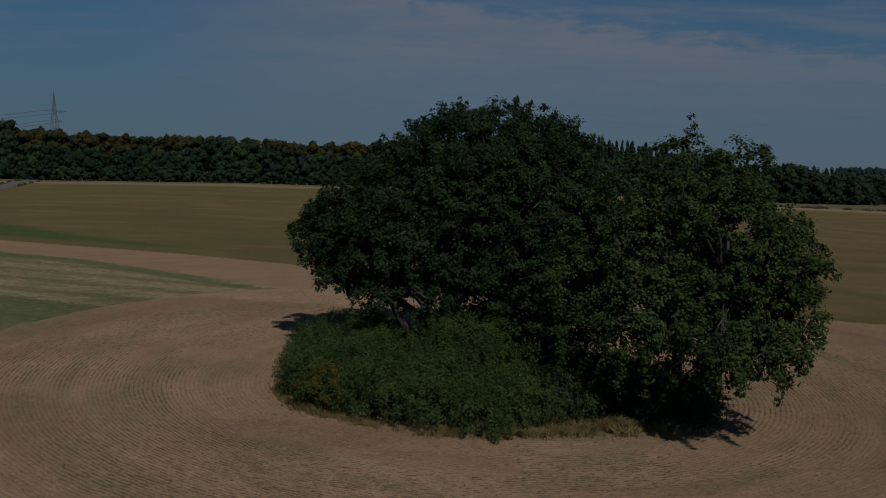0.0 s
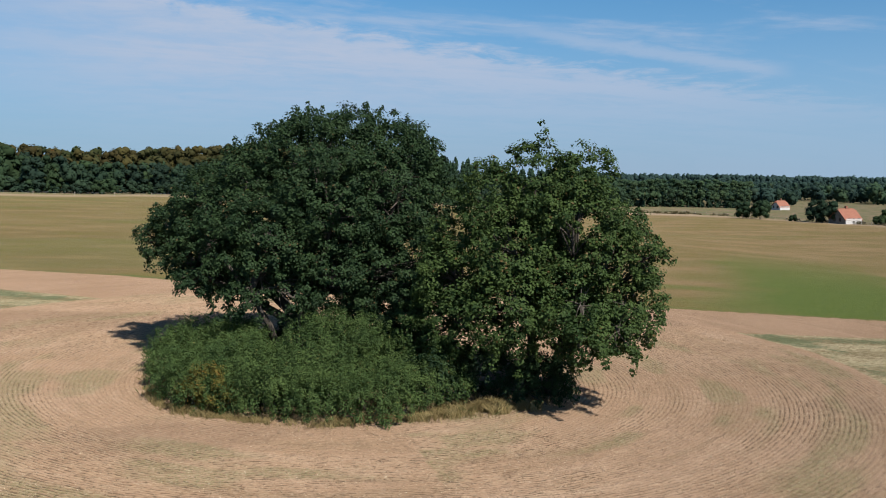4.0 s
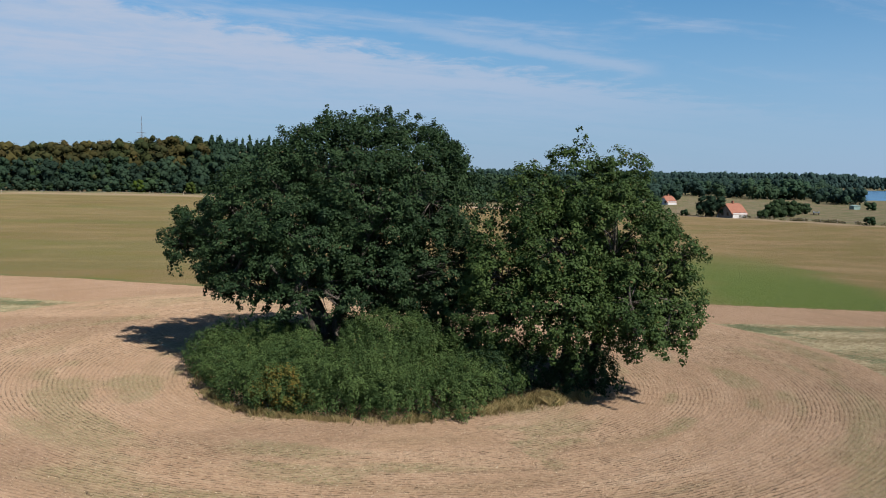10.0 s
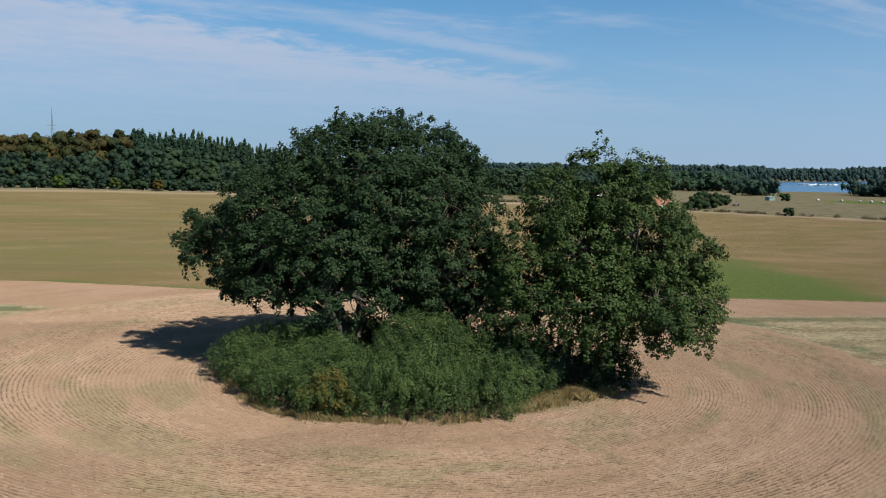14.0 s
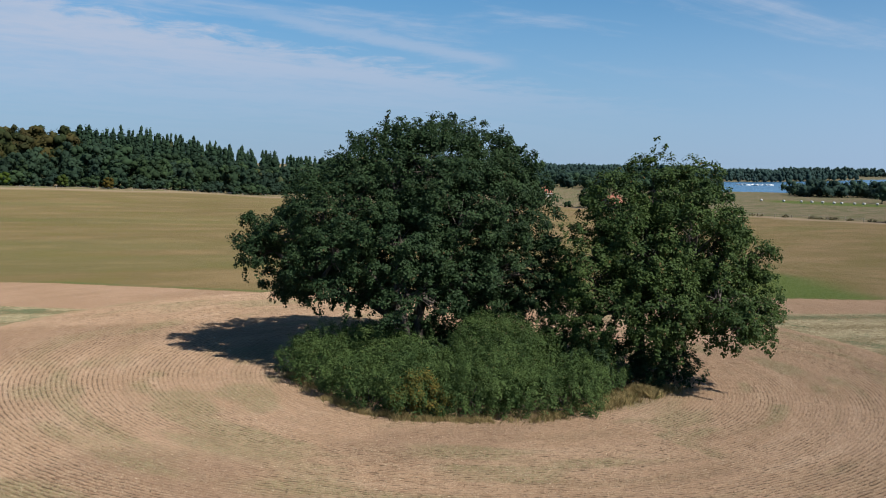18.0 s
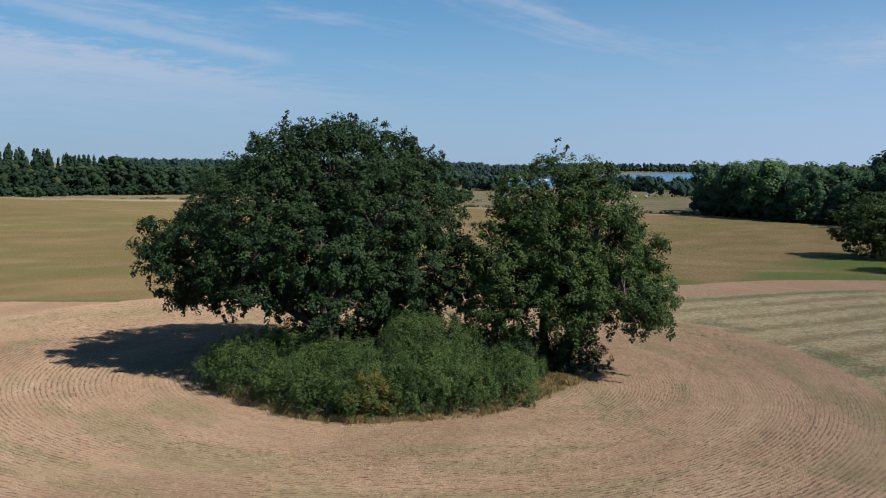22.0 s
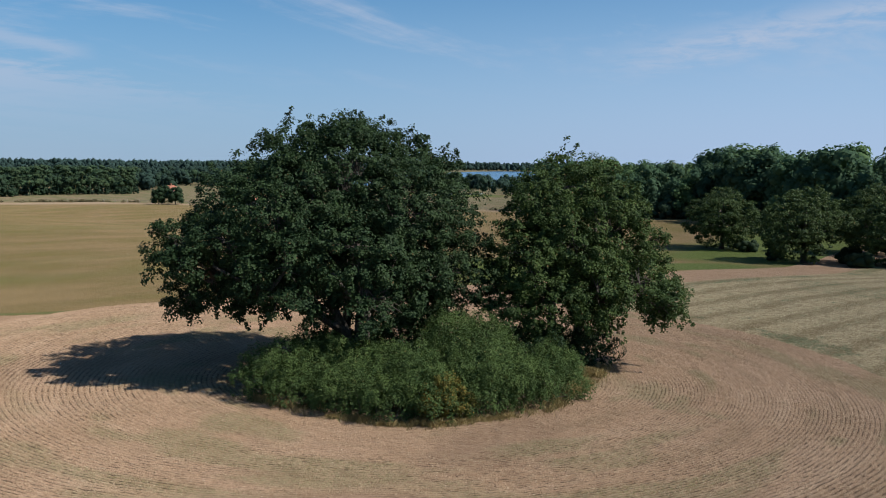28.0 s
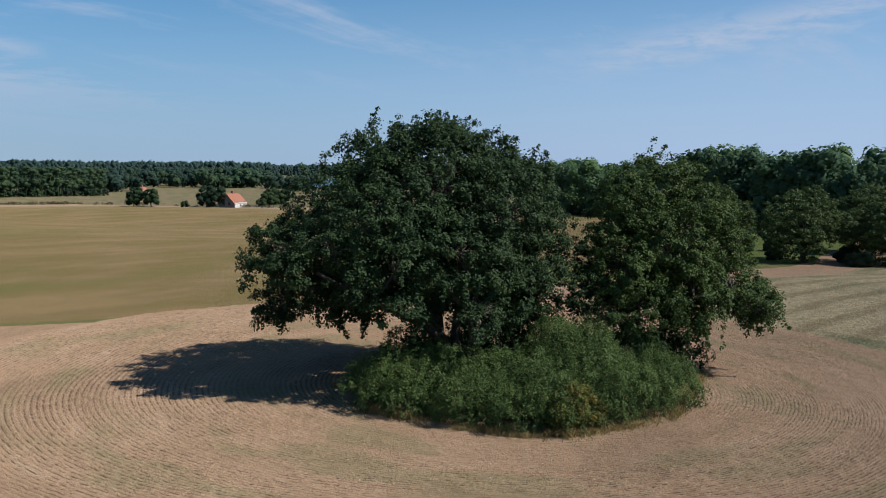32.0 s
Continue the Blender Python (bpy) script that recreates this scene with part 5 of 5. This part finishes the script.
def pylon(x, y, top, name, label, arms, wide=6.5):
    p = new(name)
    z0 = float(height(x, y))
    p.location = (x, y, z0)
    tagged(p, label, "pylon")
    tall = top - z0
    legs = []
    for sx in (-1, 1):
        for sy in (-1, 1):
            path = [(sx * wide / 2, sy * wide / 2, 0), (sx * wide * 0.2, sy * wide * 0.2, tall * 0.55), (sx * 0.35, sy * 0.35, tall * 0.85), (sx * 0.05, sy * 0.05, tall)]
            mesh_object("leg", *tube(path, [0.2, 0.16, 0.14, 0.1], 5), GALVANISED, p)
            legs.append(np.array(path))
    levels = np.linspace(0, 0.85, 9)
    for k in range(8):
        for s in range(4):
            a, b = (levels[k], levels[k + 1]) if (k + s) % 2 else (levels[k + 1], levels[k])

            def corner(q, n):
                l = legs[(0, 1, 3, 2)[n % 4]]
                return [np.interp(q * tall, l[:, 2], l[:, i]) for i in range(3)]
            mesh_object("brace", *tube([corner(a, s), corner(b, s + 1)], [0.08, 0.08], 4), GALVANISED, p)
    for up, half in arms:
        zz = up - z0
        for s in (-1, 1):
            mesh_object("arm", *tube([(0, 0, zz + 0.9), (s * half * 0.5, s * half * 0.25, zz + 0.5), (s * half, s * half * 0.5, zz)], [0.18, 0.14, 0.08], 5), GALVANISED, p)
            mesh_object("arm", *tube([(0, 0, zz - 0.1), (s * half, s * half * 0.5, zz)], [0.14, 0.08], 5), GALVANISED, p)
    return p


pylon(-242, 549, 51, "power_pylon", "grey steel lattice power pylon behind the forest", [(39, 6.5), (33, 4.5)])
pylon(-400, 235, 46, "power_pylon", "grey steel lattice power pylon beside the road", [(36, 6.5), (30, 4.5)])
pylon(52, 1097, 70, "lattice_mast", "thin far lattice mast above the trees", [(50, 6.0), (46, 4.0)], 3.0)


def cable(a, b, sag):
    t = np.linspace(0, 1, 24)[:, None]
    p = np.array(a) + (np.array(b) - np.array(a)) * t
    p[:, 2] -= sag * 4 * (t * (1 - t))[:, 0]
    tagged(mesh_object("power_line", *tube(p, np.full(24, 0.1), 4), GALVANISED), "thin sagging steel power line between pylons", "cable", "power lines")


for up, half, sag in ((39, 6.5, 14), (33, 4.5, 15)):
    for s in (-1, 1):
        cable((-242 + s * half, 549 + s * half * 0.5, up), (-400 + s * half, 235 + s * half * 0.5, up - 3), sag)


def sailing_boats():
    rng = np.random.default_rng(57)
    boat = new("sailing_boat")
    tagged(boat, "small white sailing boat moored on the blue lake", "boat", "boats on the lake")
    ring = np.array([(-3.6, 0, 0), (-3.2, 0.9, 0), (0, 1.25, 0), (2.4, 0.8, 0), (3.9, 0, 0), (2.4, -0.8, 0), (0, -1.25, 0), (-3.2, -0.9, 0)])
    v = np.concatenate([ring * [0.88, 0.7, 1] + [0, 0, -0.3], ring + [0, 0, 0.9]])
    sides = np.array([[k, (k + 1) % 8, 8 + (k + 1) % 8, 8 + k] for k in range(8)])
    mesh_object("hull", v, [sides, np.array([list(range(8, 16))])], BOAT_WHITE, boat)
    mesh_object("cabin", *slab([(-1.6, -0.7, 1.4), (1.0, -0.5, 1.4), (1.0, 0.5, 1.4), (-1.6, 0.7, 1.4)], 0.5), BOAT_WHITE, boat)
    mesh_object("mast", *tube([(0.4, 0, 0.8), (0.4, 0, 5.0), (0.4, 0, 8.6)], [0.09, 0.07, 0.04], 6), GALVANISED, boat)
    for k in range(11):
        head, far = radians(48.9 + 0.2 * k + rng.uniform(-0.05, 0.05)), 1060 + rng.uniform(-25, 25)
        m = pose(math.sin(head) * far, math.cos(head) * far, -6.98, 0, 0, rng.uniform(0, 360))
        if k == 0:
            boat.matrix_basis = m
        else:
            copy_thing(boat, m)


BOAT_WHITE = plain("boat_white", (0.7, 0.7, 0.68), (0.8, 0.8, 0.78), 1.0, 0.4, 0.0)
sailing_boats()


# ---- dry grass and straw ----
GRASS = leaf_material("dry_grass", (0.15, 0.11, 0.045), (0.36, 0.28, 0.13), (0.1, 0.11, 0.04), 0.3, 0.12)
STRAW = leaf_material("straw", (0.17, 0.12, 0.07), (0.34, 0.265, 0.17), (0.08, 0.055, 0.035), 0.05, 0.15)


def blades(x, y, tall, rng):
    n = len(x)
    a = rng.uniform(0, 6.28, n)
    h = tall * rng.uniform(0.5, 1.2, n)
    lean = rng.normal(size=(n, 2)) * h[:, None] * 0.5
    z = height(x, y) - 0.02
    w = 0.008 + 0.008 * rng.random(n)
    foot = np.stack([x, y, z], 1)
    side = np.stack([np.cos(a) * w, np.sin(a) * w, np.zeros(n)], 1)
    mid = foot + np.stack([lean[:, 0] * 0.4, lean[:, 1] * 0.4, h * 0.6], 1)
    tip = foot + np.stack([lean[:, 0], lean[:, 1], h], 1)
    v = np.stack([foot - side, foot + side, mid + side * 0.8, tip, mid - side * 0.8], 1)
    return v.reshape(-1, 3), np.arange(n * 5).reshape(-1, 5)


def rim_grass():
    rng = np.random.default_rng(41)
    a = rng.uniform(0, 6.28, 15000)
    q = rng.normal(0, 0.35, 15000)
    x = 2.5 + (10.3 + q) * np.sin(a) * 1.03
    y = 45.6 + (9.5 + q) * np.cos(a)
    low = (x < 4.5) & (y < 50)
    patchy = ramp(vnoise(x, y, 1.3, 45), 0.45, 0.7)
    keep = (rng.random(len(x)) < 0.75 * patchy) & (~low | (rng.random(len(x)) < 0.6))
    x, y = x[keep], y[keep]
    tx, ty = rng.normal(7.6, 1.1, 9000), rng.normal(37.5, 0.45, 9000)
    thick = rng.random(9000) < ramp(vnoise(tx, ty, 0.8, 46), 0.3, 0.6)
    tx, ty = tx[thick], ty[thick]
    # fringe at the outer foot of the thicket
    line = np.array([(-6.4, 48.4), (-6.6, 45.0), (-6.6, 43.1), (-5.8, 40.1), (-2.9, 38.3), (0.1, 37.2), (3.0, 37.5), (5.6, 38.0)])
    k = rng.uniform(0, len(line) - 1.001, 16000)
    i = k.astype(int)
    foot = line[i] + (line[i + 1] - line[i]) * (k - i)[:, None]
    away = foot - np.array([1.5, 46.0])
    foot += away / np.linalg.norm(away, axis=1)[:, None] * rng.normal(1.25, 0.28, 16000)[:, None]
    dense = rng.random(16000) < ramp(vnoise(foot[:, 0], foot[:, 1], 0.7, 48), 0.3, 0.65)
    tall_foot = 0.16 + 0.3 * vnoise(foot[dense, 0], foot[dense, 1], 0.6, 49)
    tx, ty = np.concatenate([tx, foot[dense, 0]]), np.concatenate([ty, foot[dense, 1]])
    tall = np.concatenate([0.12 + 0.16 * rng.random(len(x)), 0.25 + 0.3 * vnoise(tx[:len(tx) - len(tall_foot)], ty[:len(ty) - len(tall_foot)], 0.7, 47), tall_foot])
    v, f = blades(np.concatenate([x, tx]), np.concatenate([y, ty]), tall, rng)
    tagged(mesh_object("grass", v, f, GRASS), "dry yellow grass along the rim of the island", "grass", kind="stuff")


rim_grass()


def loose_straw():
    rng = np.random.default_rng(42)
    n = 36000
    r, a = np.sqrt(rng.uniform(9.8 ** 2, 36 ** 2, n)), rng.uniform(1.7, 5.2, n)
    x, y = 3.0 + r * np.sin(a), 48 + r * np.cos(a)
    z = height(x, y) + 0.02 + rng.random(n) * 0.03
    turn = a + rng.normal(0, 0.4, n)
    ln, w = rng.uniform(0.03, 0.1, n), rng.uniform(0.004, 0.01, n)
    t = np.stack([np.cos(turn) * ln, -np.sin(turn) * ln, rng.normal(0, 0.02, n)], 1)
    s = np.stack([np.sin(turn) * w, np.cos(turn) * w, np.zeros(n)], 1)
    c = np.stack([x, y, z], 1)
    v = np.stack([c - t - s, c + t - s, c + t + s, c - t + s], 1).reshape(-1, 3)
    tagged(mesh_object("straw", v, np.arange(n * 4).reshape(-1, 4), STRAW), "loose pale straw scattered over the tilled soil", "straw", kind="stuff")


loose_straw()
